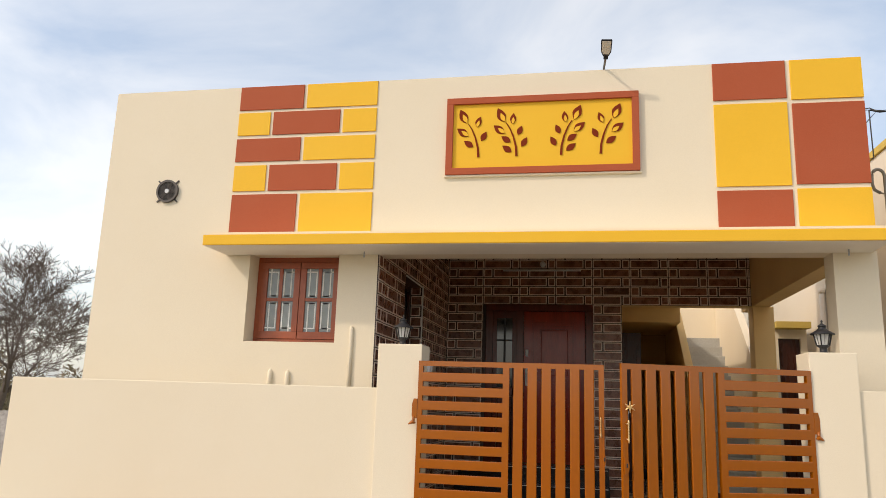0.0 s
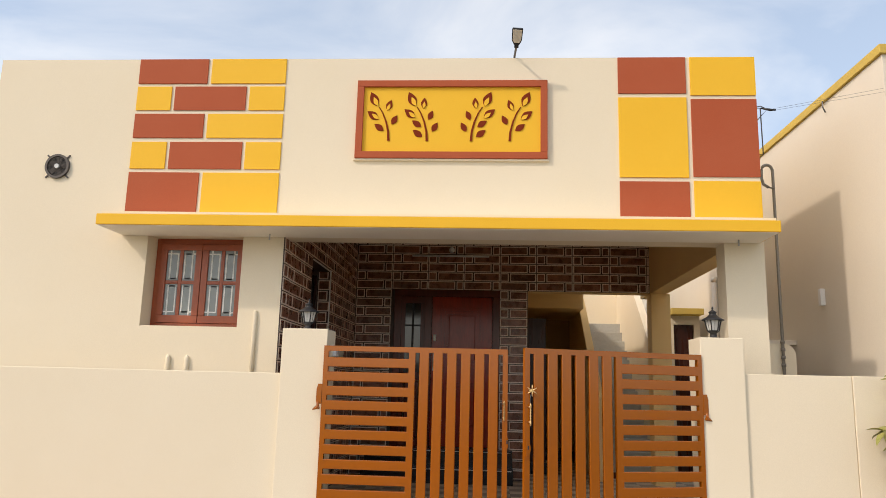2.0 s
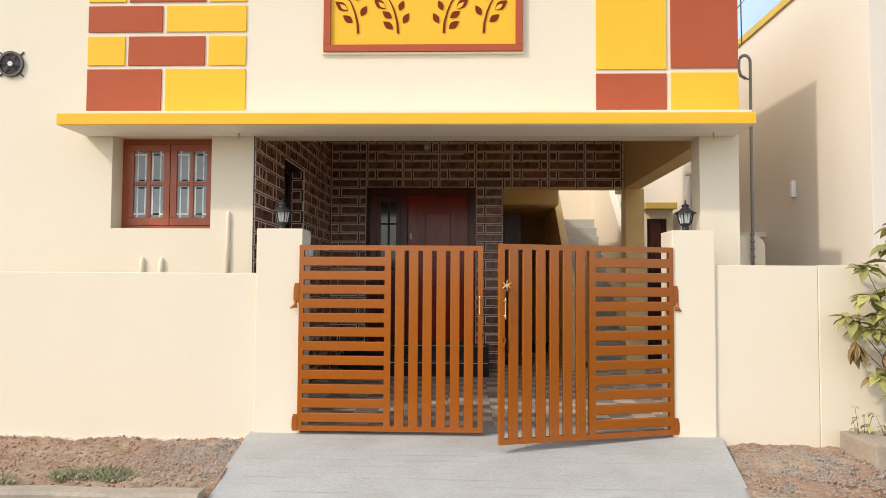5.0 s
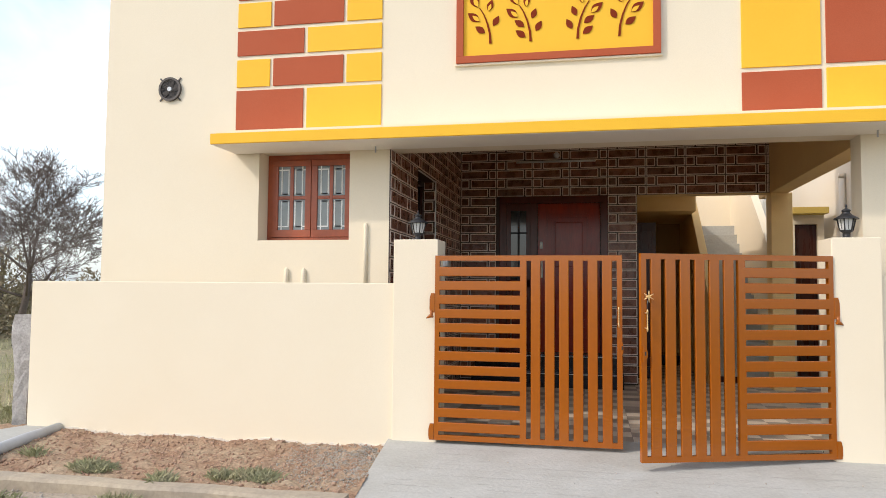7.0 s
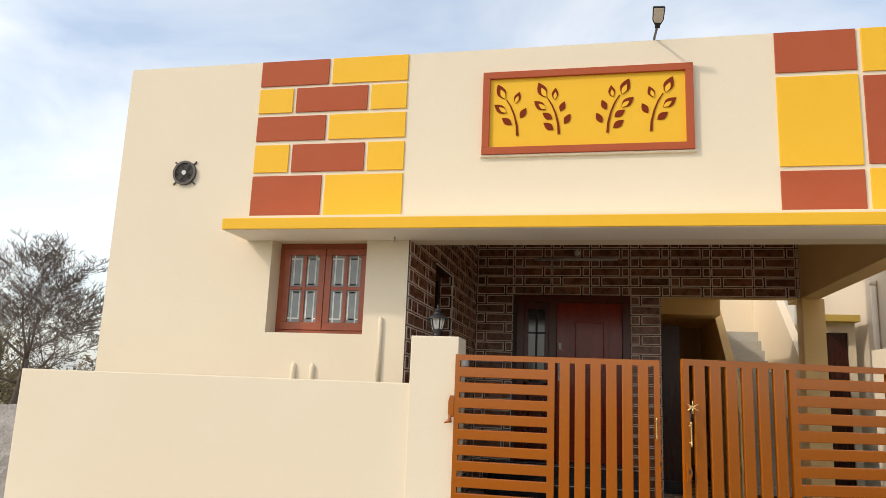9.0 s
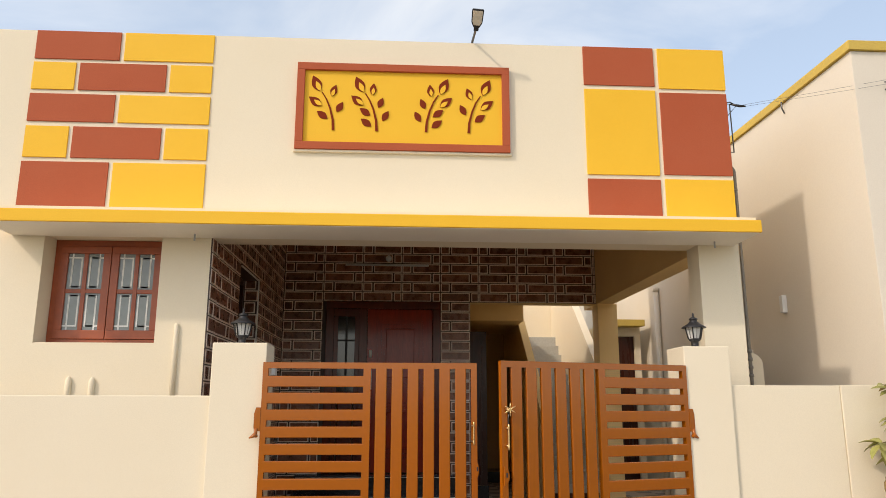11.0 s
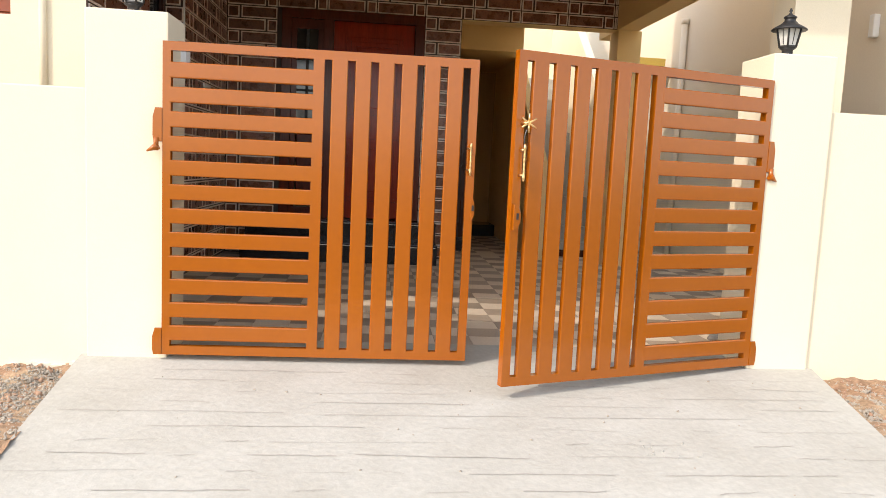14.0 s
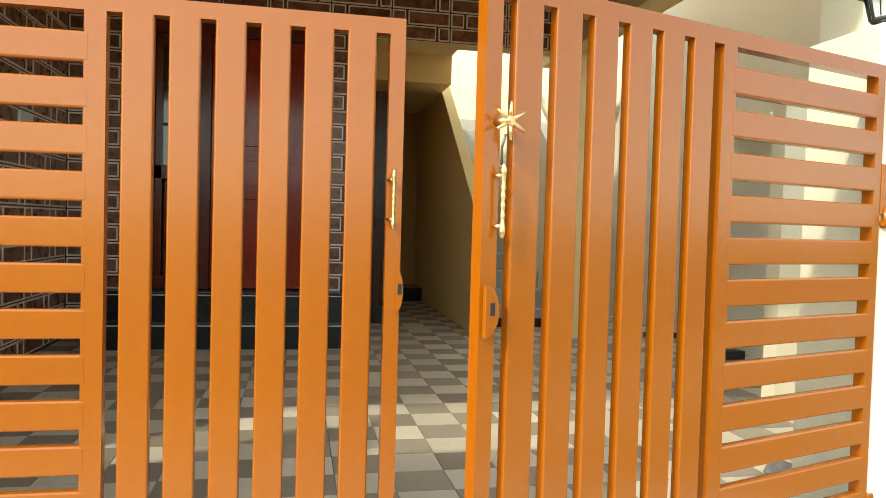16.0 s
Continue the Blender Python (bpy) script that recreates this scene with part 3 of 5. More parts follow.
# main door with a glazed side light
def main_door():
    d = part("door", bmesh.new(), FRAME_WOOD, house, "dark red-brown panelled wooden front door with a glazed side light")
    bm = bmesh.new()
    y0, y1 = 11.10, 11.22
    box(bm, -0.298, 1.283, y0, y1, 2.63, 2.733, 0.006)
    bm.to_mesh(d.data)
    bm.free()
    for a in ((-0.298, -0.19), (0.16, 0.27), (1.175, 1.283)):
        part("jamb", boxed(a[0], a[1], y0, y1, 0.432, 2.63, 0.006), FRAME_WOOD, d)
    # side light
    bm = bmesh.new()
    for a in ((-0.19, 0.16, 0.435, 0.55), (-0.19, 0.16, 1.38, 1.50), (-0.19, 0.16, 2.52, 2.628), (-0.19, -0.13, 0.55, 2.52), (0.10, 0.16, 0.55, 2.52)):
        box(bm, a[0], a[1], 11.13, 11.18, a[2], a[3], 0.005)
    box(bm, -0.12, 0.09, 11.145, 11.175, 0.56, 1.37, 0.012)
    sl = part("side_light", bm, FRAME_WOOD, d)
    part("glass", boxed(-0.13, 0.10, 11.152, 11.158, 1.50, 2.52), DARK_GLASS_AND_ROOM, sl, "dark glass")
    bm = bmesh.new()
    box(bm, -0.030, 0.0, 11.136, 11.151, 1.50, 2.52, 0.003)
    for z in (1.84, 2.18):
        box(bm, -0.13, 0.10, 11.138, 11.1505, z, z + 0.024, 0.003)
    part("grille", bm, BLACK_METAL, sl, "dark glazing bars")
    # leaf
    leaf_bm = boxed(0.272, 1.173, 11.15, 11.185, 0.44, 2.628, 0.004)
    leaf_ob = part("door_leaf", leaf_bm, WOOD, d)
    for z0, z1 in ((0.62, 1.36), (1.56, 2.48)):
        # one moulded piece: three raised mouldings round a raised field
        bm = bmesh.new()
        rings = []
        for g, y in ((0.0, 11.1499), (0.002, 11.137), (0.016, 11.137), (0.018, 11.148), (0.05, 11.148), (0.052, 11.133), (0.066, 11.133), (0.068, 11.147),
                     (0.1, 11.147), (0.102, 11.129), (0.116, 11.129), (0.118, 11.147), (0.13, 11.147), (0.138, 11.139)):
            rings.append([bm.verts.new(q) for q in ((0.40 + g, y, z0 + g), (1.05 - g, y, z0 + g), (1.05 - g, y, z1 - g), (0.40 + g, y, z1 - g))])
        for ra, rb in zip(rings, rings[1:]):
            for k in range(4):
                bm.faces.new((ra[k], ra[(k + 1) % 4], rb[(k + 1) % 4], rb[k]))
        bm.faces.new(rings[-1])
        part("door_panel", bm, WOOD, leaf_ob)
    bm = boxed(0.298, 0.340, 11.138, 11.15, 1.53, 1.80, 0.004)
    tube(bm, [(0.319, 11.14, 1.70), (0.319, 11.09, 1.70), (0.319, 11.08, 1.66), (0.319, 11.09, 1.60), (0.319, 11.14, 1.60)], 0.009)
    part("door_handle", bm, WHITE_LINE, leaf_ob, "pale metal handle plate")
    part("lock_plate", boxed(0.299, 0.339, 11.138, 11.15, 1.96, 2.06, 0.004), WHITE_LINE, leaf_ob, "pale metal lock plate")


main_door()

# granite steps at the door
bm = bmesh.new()
box(bm, -0.62, 1.48, 10.55, 10.87, -0.02, 0.215, 0.006)
box(bm, -0.62, 1.48, 10.86, 11.148, -0.02, 0.43, 0.006)
steps = part("door_step", bm, GRANITE, house, "black granite steps with pale nosing lines")
bm = bmesh.new()
box(bm, -0.60, 1.46, 10.545, 10.5495, 0.185, 0.192)
box(bm, -0.60, 1.46, 10.855, 10.8595, 0.40, 0.407)
part("nosing_line", bm, WHITE_LINE, steps)

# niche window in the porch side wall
nw = part("niche_window", boxed(-1.12, -1.09, 8.39, 9.32, 1.103, 2.70), DARK_GLASS_AND_ROOM, house, "dark recessed side window")
bm = bmesh.new()
for a in ((8.39, 9.32, 2.64, 2.70), (8.39, 9.32, 1.103, 1.175), (8.39, 8.45, 1.175, 2.64), (9.26, 9.32, 1.175, 2.64), (8.83, 8.88, 1.175, 2.64)):
    box(bm, -1.088, -1.05, a[0], a[1], a[2], a[3], 0.004)
part("window_frame", bm, DARK_WOOD, nw)

# stairs behind the porch
stair = thing("staircase", "cream concrete outdoor staircase with sloping parapets behind the porch", "staircase")
N_STEP, RISE, RUN, SY = 14, 0.186, 0.2355, 11.85
for i in range(N_STEP):
    y0 = SY + i * RUN
    part("step", boxed(2.842, 3.70, y0, y0 + RUN + 0.02 if i < N_STEP - 1 else 15.3, max(-0.02, i * RISE - 0.25), (i + 1) * RISE, 0.006), CONCRETE, stair)
for x0, x1, z12 in ((2.72, 2.84, 1.67), (3.70, 3.82, 1.86)):
    bm = bmesh.new()
    zf = z12 - 0.79 * 0.15
    y_end = 13.6 if x0 < 3 else 15.3
    y_front = 11.40 if x0 < 3 else 11.85
    prism(bm, [(y_front, -0.2), (y_front, zf - 0.79 * (11.85 - y_front)), (y_end, zf + 0.79 * (y_end - 11.85)), (15.3, zf + 0.79 * (y_end - 11.85)), (15.3, -0.2)], "x", x0, x1, 0.006)
    part("parapet", bm, OCHRE_CREAM if x0 < 3 else CREAM, stair, "sloping cream plaster parapet")
part("landing_wall", boxed(2.72, 3.82, 15.302, 15.5, -0.2, 6.2), CREAM, stair)
part("skirting", boxed(2.844, 3.698, 11.842, 11.8495, 0.0, 0.09), DARK_WOOD, stair, "dark brown skirting strip")

# small wash block with a yellow lintel beyond the stairs
wash = thing("wash_room", "small cream outbuilding with a yellow lintel and a dark door", "outbuilding")
part("wall", wall_with_holes(bmesh.new(), 4.22, 4.72, -0.2, 2.70, 13.0, 13.15, [(4.28, 4.62, -0.2, 2.45)]), CREAM, wash)
part("side_wall", boxed(4.22, 4.34, 13.15, 15.0, -0.2, 2.70), CREAM, wash)
part("lintel", boxed(4.20, 4.73, 12.75, 13.6, 2.60, 2.705, 0.006), MUSTARD, wash, "yellow lintel slab")
part("door", boxed(4.282, 4.618, 13.05, 13.1, -0.1, 2.445, 0.004), DARK_WOOD, wash)

# ---------------- compound wall and pillars ----------------
tagged(part("compound_wall", boxed(-4.43, -0.681, 6.62, 6.76, -0.35, 1.385, 0.008), CREAM), "smooth cream plastered compound wall", "wall", kind="structure")
tagged(part("compound_wall", boxed(3.3055, 4.186, 6.64, 6.78, -0.35, 1.475, 0.006), CREAM), "smooth cream plastered compound wall beside the gate", "wall", kind="structure")
tagged(part("compound_wall", boxed(4.19, 9.5, 6.632, 6.78, -0.35, 1.478, 0.006), CREAM), "smooth cream plastered wall of the neighbouring plot", "wall", kind="structure")
tagged(part("compound_wall", boxed(-4.43, -4.29, 6.762, 16.8, -0.35, 1.385, 0.006), CREAM), "cream plastered compound wall along the plot side", "wall", kind="structure")
GP = "gate pillars"
tagged(part("gate_pillar", boxed(-0.682, -0.276, 6.588, 6.93, -0.2, 1.777, 0.008), CREAM), "square cream plastered gate pillar", "pillar", GP)
tagged(part("gate_pillar", boxed(2.94, 3.306, 6.614, 6.98, -0.2, 1.775, 0.008), CREAM), "square cream plastered gate pillar beside the house column", "pillar", GP)
tagged(part("switch_box", boxed(-0.277, -0.247, 6.83, 6.92, 1.545, 1.632, 0.004), WHITE_PLASTIC), "small white plastic switch box on the gate pillar", "box")
bm = bmesh.new()
arc = [(4.37 - 0.12 + 0.12 * math.cos(a), 1.84 - 0.12 + 0.12 * math.sin(a)) for a in (math.pi / 2 * k / 6 for k in range(7))]
prism(bm, [(3.745, -0.2), (4.37, -0.2)] + arc + [(3.745, 1.84)], "y", 8.20, 8.32)
tagged(part("side_wall_stub", bm, CREAM), "short cream wall with a rounded corner between the houses", "wall", kind="structure")

# ---------------- gate ----------------
LW, LH = 1.597, 1.60


def gate_leaf(name, label, m):
    """A leaf with its hinge edge at x = 0, its free edge at x = LW, front towards -y."""
    g = thing(name, label, "gate", "gate leaves")
    f = 0.045
    bm = wall_with_holes(bmesh.new(), 0, LW, 0, LH, 0.0, 0.040, [(0.04, 0.745, f, LH - f), (0.80, LW - 0.044, f, LH - f)])
    sharp = [e for e in bm.edges if len(e.link_faces) == 2 and e.calc_face_angle(0) > 0.5]
    bmesh.ops.bevel(bm, geom=sharp, offset=0.006, segments=3, profile=0.5, affect="EDGES")
    part("frame", bm, GATE, g)

    def flat_bar(x0, x1, z0, z1, upright):
        """A flat bar rounded along its length alone, its ends let into the frame."""
        bm = box(bmesh.new(), x0, x1, -0.0006, 0.030, z0, z1)
        along = 2 if upright else 0
        long_edges = [e for e in bm.edges if abs((e.verts[0].co - e.verts[1].co)[along]) > 0.2]
        bmesh.ops.bevel(bm, geom=long_edges, offset=0.006, segments=3, profile=0.5, affect="EDGES")
        return bm

    gap = (LH - 2 * f - 12 * 0.080) / 13
    bar = part("horizontal_bar", flat_bar(0.031, 0.754, 0, 0.080, False), GATE, g)
    bar.location.z = f + gap - 0.013
    for i in range(1, 12):
        o = new("horizontal_bar", bar.data)
        o.parent = g
        o.location.z = f + gap - 0.013 + i * (0.080 + gap)
    x0, x1 = 0.80, LW - 0.044
    sg = 0.0375
    sw = (x1 - x0 - 7 * sg) / 6
    slat = part("vertical_slat", flat_bar(0, sw, f - 0.009, LH - f + 0.009, True), GATE, g)
    slat.location.x = x0 + sg
    for i in range(1, 6):
        o = new("vertical_slat", slat.data)
        o.parent = g
        o.location.x = x0 + sg + i * (sw + sg)
    for z0, z1, pin in ((1.10, 1.27, True), (0.0, 0.14, False)):
        bm = bmesh.new()
        prism(bm, [(-0.001, z0), (-0.042, z0), (-0.047, z0 + 0.03), (-0.047, z1 - 0.045), (-0.035, z1), (-0.001, z1)], "y", -0.004, 0.010, 0.002)
        hp = part("hinge_plate", bm, GATE, g)
        if pin:
            bm = bmesh.new()
            tube(bm, [(-0.03, -0.004, z0 + 0.02), (-0.03, -0.004, z0 - 0.045)], 0.013)
            tube(bm, [(-0.02, -0.006, z0 - 0.02), (-0.075, -0.006, z0 - 0.05)], [0.022, 0.004])
            part("hinge_pin", bm, GATE, hp)
    g.matrix_world = m
    return g


def turned_handle(parent, x, z0, z1, y):
    bm = bmesh.new()
    n = 22
    prof = [0.0038 + 0.0026 * abs(math.sin(k * 1.15)) + (0.0022 if k in (2, 3, n - 3, n - 2) else 0) for k in range(n + 1)]
    tube(bm, [(x, y, z0 + (z1 - z0) * k / n) for k in range(n + 1)], prof)
    for z in (z0 + 0.028, z1 - 0.028):
        tube(bm, [(x, y, z), (x - 0.012, -0.002, z)], 0.0055)
    return part("handle", bm, BRASS, parent, "turned brass handle")


def lock_tab(parent, xc, r, sgn):
    bm = bmesh.new()
    pts = [(xc, 0.824 - 0.062)] + [(xc + sgn * r * math.cos(a), 0.824 + 0.062 * math.sin(a)) for a in (-math.pi / 2 + math.pi * k / 14 for k in range(15))] + [(xc, 0.824 + 0.062)]
    prism(bm, pts[1:-1], "y", -0.016, -0.001, 0.002)
    tab = part("lock_tab", bm, GATE, parent)
    part("keyhole", boxed(xc + sgn * r * 0.5 - 0.006, xc + sgn * r * 0.5 + 0.006, -0.0175, -0.0155, 0.815, 0.845), BLACK_METAL, tab)


left = gate_leaf("gate_leaf", "orange-brown steel gate leaf with flat bars, closed", Matrix.Translation((-0.290, 6.545, 0.03)))
turned_handle(left, 1.568, 1.0, 1.168, -0.045)
lock_tab(left, LW - 0.012, 0.020, 1)
# the other leaf is mirrored and stands ajar
ang = math.atan2(6.088 - 6.60, 1.402 - 2.946)
right = gate_leaf("gate_leaf", "orange-brown steel gate leaf with brass star knob, standing ajar", Matrix.Identity(4))
for o in right.children_recursive:
    if o.data.users == 1 or not o.data.get("flipped"):
        o.data.transform(Matrix.Diagonal((-1, 1, 1, 1)))
        o.data.flip_normals()
        o.data["flipped"] = 1
    o.location.x *= -1
right.matrix_world = Matrix.Translation((2.946, 6.60, 0.024)) @ Matrix.Rotation(ang + math.pi, 4, "Z")
turned_handle(right, -LW + 0.041, 0.995, 1.168, -0.024)
lock_tab(right, -LW + 0.008, 0.038, 1)
bm = bmesh.new()
c = Vector((-LW + 0.052, -0.028, 1.266))
for k in range(6):
    a = math.pi / 2 + k * math.pi / 3
    tube(bm, [c, c + Vector((0.045 * math.cos(a), -0.004, 0.045 * math.sin(a)))], [0.0065, 0.0036], 6)
tube(bm, [c + Vector((0, -0.01, 0)), c + Vector((-0.02, 0.032, 0))], 0.011)
part("star_knob", bm, BRASS, right, "six-armed brass star knob")
bm = bmesh.new()
tube(bm, [c + Vector((-0.004, 0.01, -0.03)), c + Vector((-0.006, 0.022, -0.06)), c + Vector((-0.002, 0.027, -0.10))], 0.003, 6)
part("latch_rod", bm, GREY_METAL, right, "thin short latch rod")


# ---------------- pillar lanterns ----------------
def lantern(x, y, z):
    ln = thing("pillar_lantern", "small black hexagonal garden lantern with clear glass on a gate pillar", "lamp", "pillar lanterns", at=(x, y, z))
    part("base", lathe(bmesh.new(), [(0.04, 0.0), (0.04, 0.012), (0.03, 0.016), (0.03, 0.05), (0.045, 0.06)], (0, 0, 0), 10), BLACK_METAL, ln)
    part("bowl", lathe(bmesh.new(), [(0.044, 0.058), (0.052, 0.066), (0.05, 0.074)], (0, 0, 0), 6, True), BLACK_METAL, ln)
    part("glass", lathe(bmesh.new(), [(0.046, 0.074), (0.068, 0.165)], (0, 0, 0), 6, True), LAMP_GLASS, ln, "clear patterned glass")
    bm = bmesh.new()
    for k in range(6):
        a = 2 * math.pi * k / 6
        tube(bm, [(0.05 * math.cos(a), 0.05 * math.sin(a), 0.07), (0.073 * math.cos(a), 0.073 * math.sin(a), 0.168)], 0.0055, 6)
        b = a + math.pi / 6
        r0 = 0.056
        tube(bm, [(0.047 * math.cos(b), 0.047 * math.sin(b), 0.078), (r0 * math.cos(b), r0 * math.sin(b), 0.12), (0.064 * math.cos(b), 0.064 * math.sin(b), 0.165)], 0.0022, 5)
    part("cage", bm, BLACK_METAL, ln)
    part("bulb", lathe(bmesh.new(), [(0.012, 0.07), (0.014, 0.1), (0.026, 0.125), (0.024, 0.145), (0.01, 0.158)], (0, 0, 0), 10), WHITE_PLASTIC, ln)
    part("roof", lathe(bmesh.new(), [(0.074, 0.163), (0.098, 0.160), (0.096, 0.168), (0.05, 0.195), (0.030, 0.215), (0.030, 0.226), (0.036, 0.23), (0.034, 0.238), (0.012, 0.25), (0.006, 0.262), (0.01, 0.27), (0.003, 0.285)],
                       (0, 0, 0), 12), BLACK_METAL, ln)
    return ln


lan = lantern(-0.508, 6.79, 1.777)
copy_thing(lan, Matrix.Translation((3.112, 6.80, 1.775)))

# ---------------- facade fittings ----------------
fan = thing("exhaust_fan", "round dark grey exhaust fan on the cream front wall", "fan", at=(-3.335, FY, 3.437))
bm = bmesh.new()
n = 28
for r0, r1, y0, y1 in ((0.105, 0.128, -0.03, 0.0),):
    ra = [[bm.verts.new((r * math.cos(2 * math.pi * k / n), y, r * math.sin(2 * math.pi * k / n))) for k in range(n)] for r, y in ((r1, -0.001), (r1, y0), (r0, y0), (r0, -0.001))]
    for i in range(3):
        for k in range(n):
            bm.faces.new((ra[i][k], ra[i][(k + 1) % n], ra[i + 1][(k + 1) % n], ra[i + 1][k]))
part("housing", bm, FAN_GREY, fan)
bm = bmesh.new()
bm.faces.new([bm.verts.new((0.106 * math.cos(2 * math.pi * k / n), -0.004, 0.106 * math.sin(2 * math.pi * k / n))) for k in range(n)])
part("dark_back", bm, BLACK_METAL, fan)
for k in range(4):
    a = math.pi / 4 + k * math.pi / 2
    bm = bmesh.new()
    box(bm, -0.008, 0.008, -0.012, -0.001, 0.12, 0.172, 0.003)
    br = part("bracket", bm, FAN_GREY, fan)
    br.rotation_euler = (0, a, 0)
for k in range(5):
    bm = bmesh.new()
    prism(bm, [(-0.012, 0.026), (0.03, 0.03), (0.05, 0.098), (-0.005, 0.1)], "y", -0.014, -0.010)
    bl = part("blade", bm, FAN_GREY, fan)
    bl.rotation_euler = (0, k * 2 * math.pi / 5, 0)
bm = bmesh.new()
for r in (0.036, 0.05, 0.064, 0.078, 0.092):
    tube(bm, [(r * math.cos(2 * math.pi * k / 24), -0.026, r * math.sin(2 * math.pi * k / 24)) for k in range(25)], 0.0022, 5)
for k in range(12):
    a = 2 * math.pi * k / 12
    tube(bm, [(0.02 * math.cos(a), -0.027, 0.02 * math.sin(a)), (0.108 * math.cos(a), -0.027, 0.108 * math.sin(a))], 0.0022, 5)
part("guard", bm, FAN_GREY, fan)
bm = bmesh.new()
tube(bm, [(0, -0.006, 0), (0, -0.034, 0)], [0.028, 0.024], 14)
part("hub", bm, WHITE_LENS, fan, "pale hub")

flood = thing("flood_light", "small grey floodlight on a thin arm reaching out from the parapet", "lamp", at=(1.360, 7.245, TOP))
bm = bmesh.new()
tube(bm, [(0, 0.02, -0.012), (0, 0.01, 0.012), (0.001, -0.03, 0.024), (0.008, -0.16, 0.028), (0.012, -0.262, 0.034)], 0.0115, 8)
part("arm", bm, GREY_METAL, flood)
part("base_plate", boxed(-0.03, 0.03, -0.012, 0.05, -0.0005, 0.007, 0.002), GREY_METAL, flood)
bm = bmesh.new()
prism(bm, [(-0.026, 0.0), (0.026, 0.0), (0.050, 0.045), (0.054, 0.152), (0.047, 0.162), (-0.047, 0.162), (-0.054, 0.152), (-0.050, 0.045)], "y", -0.016, 0.018, 0.004)
head = part("head", bm, BLACK_METAL, flood)
head.location, head.rotation_euler = (0.012, -0.272, 0.030), (radians(40), radians(4), 0)
part("lens", prism(bmesh.new(), [(-0.026, 0.022), (0.026, 0.022), (0.041, 0.05), (0.044, 0.149), (-0.044, 0.149), (-0.041, 0.05)], "y", -0.0205, -0.0165, 0.0015), LENS_CREAM, head, "pale glass lens")
part("bracket", boxed(-0.022, 0.022, -0.012, 0.014, -0.03, 0.0, 0.004), BLACK_METAL, head)

for x, z1, r in ((-1.972, 1.545, 0.026), (-1.785, 1.54, 0.026)):
    bm = bmesh.new()
    lathe(bm, [(r, 1.2), (r, z1 - 0.045), (r * 0.75, z1 - 0.02), (0.005, z1)], (x, FY - 0.012, 0), 10)
    tagged(part("pipe_stub", bm, CREAM), "short cream painted pipe stub on the front wall", "pipe", "wall pipe stubs")
bm = bmesh.new()
lathe(bm, [(0.022, 1.2), (0.022, 1.96), (0.012, 1.985)], (-1.14, FY - 0.010, 0), 10)
tagged(part("wall_pipe", bm, CREAM), "cream painted vertical pipe on the front wall", "pipe")
for x in (-1.005, 3.452):
    bm = bmesh.new()
    tube(bm, [(x, 7.05, 2.7194), (x, 7.05, 2.662)], 0.008, 8)
    tagged(part("ceiling_pin", bm, PIPE_GREY), "short straight metal pin under the sunshade", "pin", "sunshade pins")

tube_light = thing("tube_light", "slim unlit tube light on the tiled porch wall", "lamp", at=(0.53, 11.13, 3.25))
part("batten", boxed(-0.585, 0.585, -0.012, 0.012, -0.012, 0.016, 0.003), WHITE_PLASTIC, tube_light)
bm = bmesh.new()
tube(bm, [(-0.57, -0.022, 0), (0.57, -0.022, 0)], 0.011, 8)
part("tube", bm, WHITE_LENS, tube_light)
bm = bmesh.new()
bmesh.ops.create_uvsphere(bm, u_segments=14, v_segments=8, radius=0.045, matrix=Matrix.Translation((0.55, 11.075, 3.335)))
round_lamp = tagged(part("wall_bulb", bm, WHITE_LENS), "small round globe lamp on the tiled porch wall", "lamp")
bm = bmesh.new()
tube(bm, [(0.55, 11.146, 3.335), (0.55, 11.105, 3.335)], [0.035, 0.025], 12)
part("holder", bm, WHITE_PLASTIC, round_lamp)
tagged(part("switch_box", boxed(-0.893, -0.868, 9.855, 9.905, 3.18, 3.285, 0.004), WHITE_PLASTIC), "small white junction box on the porch side wall", "box")

tagged(part("switch_board", boxed(-0.8945, -0.872, 10.03, 10.28, 1.66, 1.76, 0.004), WHITE_PLASTIC), "white plastic switch board on the tiled porch wall", "switch")
# service pipe with a hooked top, bracket and cables
pole = thing("service_pipe", "bent grey steel service pipe beside the house corner", "pipe")
bm = bmesh.new()
PX, PY = 4.225, 8.165
loop = [(PX - 0.06 + 0.06 * math.cos(a), PY, 3.72 + 0.075 * math.sin(a)) for a in (math.pi * k / 10 for k in range(11))]
tube(bm, [(PX, PY, -0.1), (PX, PY, 2.6), (PX, PY, 3.5)] + loop + [(PX - 0.122, PY, 3.64), (PX - 0.105, PY, 3.575), (PX - 0.05, PY, 3.54)], 0.017, 8)
part("pipe", bm, PIPE_STEEL, pole)
bm = bmesh.new()
tube(bm, [(PX - 0.05, PY, 3.54), (PX - 0.02, PY - 0.01, 3.53), (PX + 0.01, PY - 0.02, 3.53)], 0.009, 6)
part("hook_end", bm, PIPE_STEEL, pole)
for z in (1.60, 1.68, 1.76, 1.84):
    bm = bmesh.new()
    tube(bm, [(PX, PY, z), (PX, PY, z + 0.03)], 0.025, 8)
    part("clamp", bm, PIPE_STEEL, pole)
bracket = thing("cable_bracket", "small metal cable bracket with wires at the house corner", "bracket")
bm = bmesh.new()
tube(bm, [(3.742, 7.26, 3.62), (3.80, 7.26, 3.62), (3.795, 7.26, 4.10), (3.75, 7.26, 4.10)], 0.006, 6)
tube(bm, [(3.742, 7.26, 3.95), (3.80, 7.26, 4.02), (3.86, 7.25, 4.085), (3.80, 7.26, 4.12), (3.745, 7.26, 4.11)], 0.005, 6)
part("arm", bm, GREY_METAL, bracket)
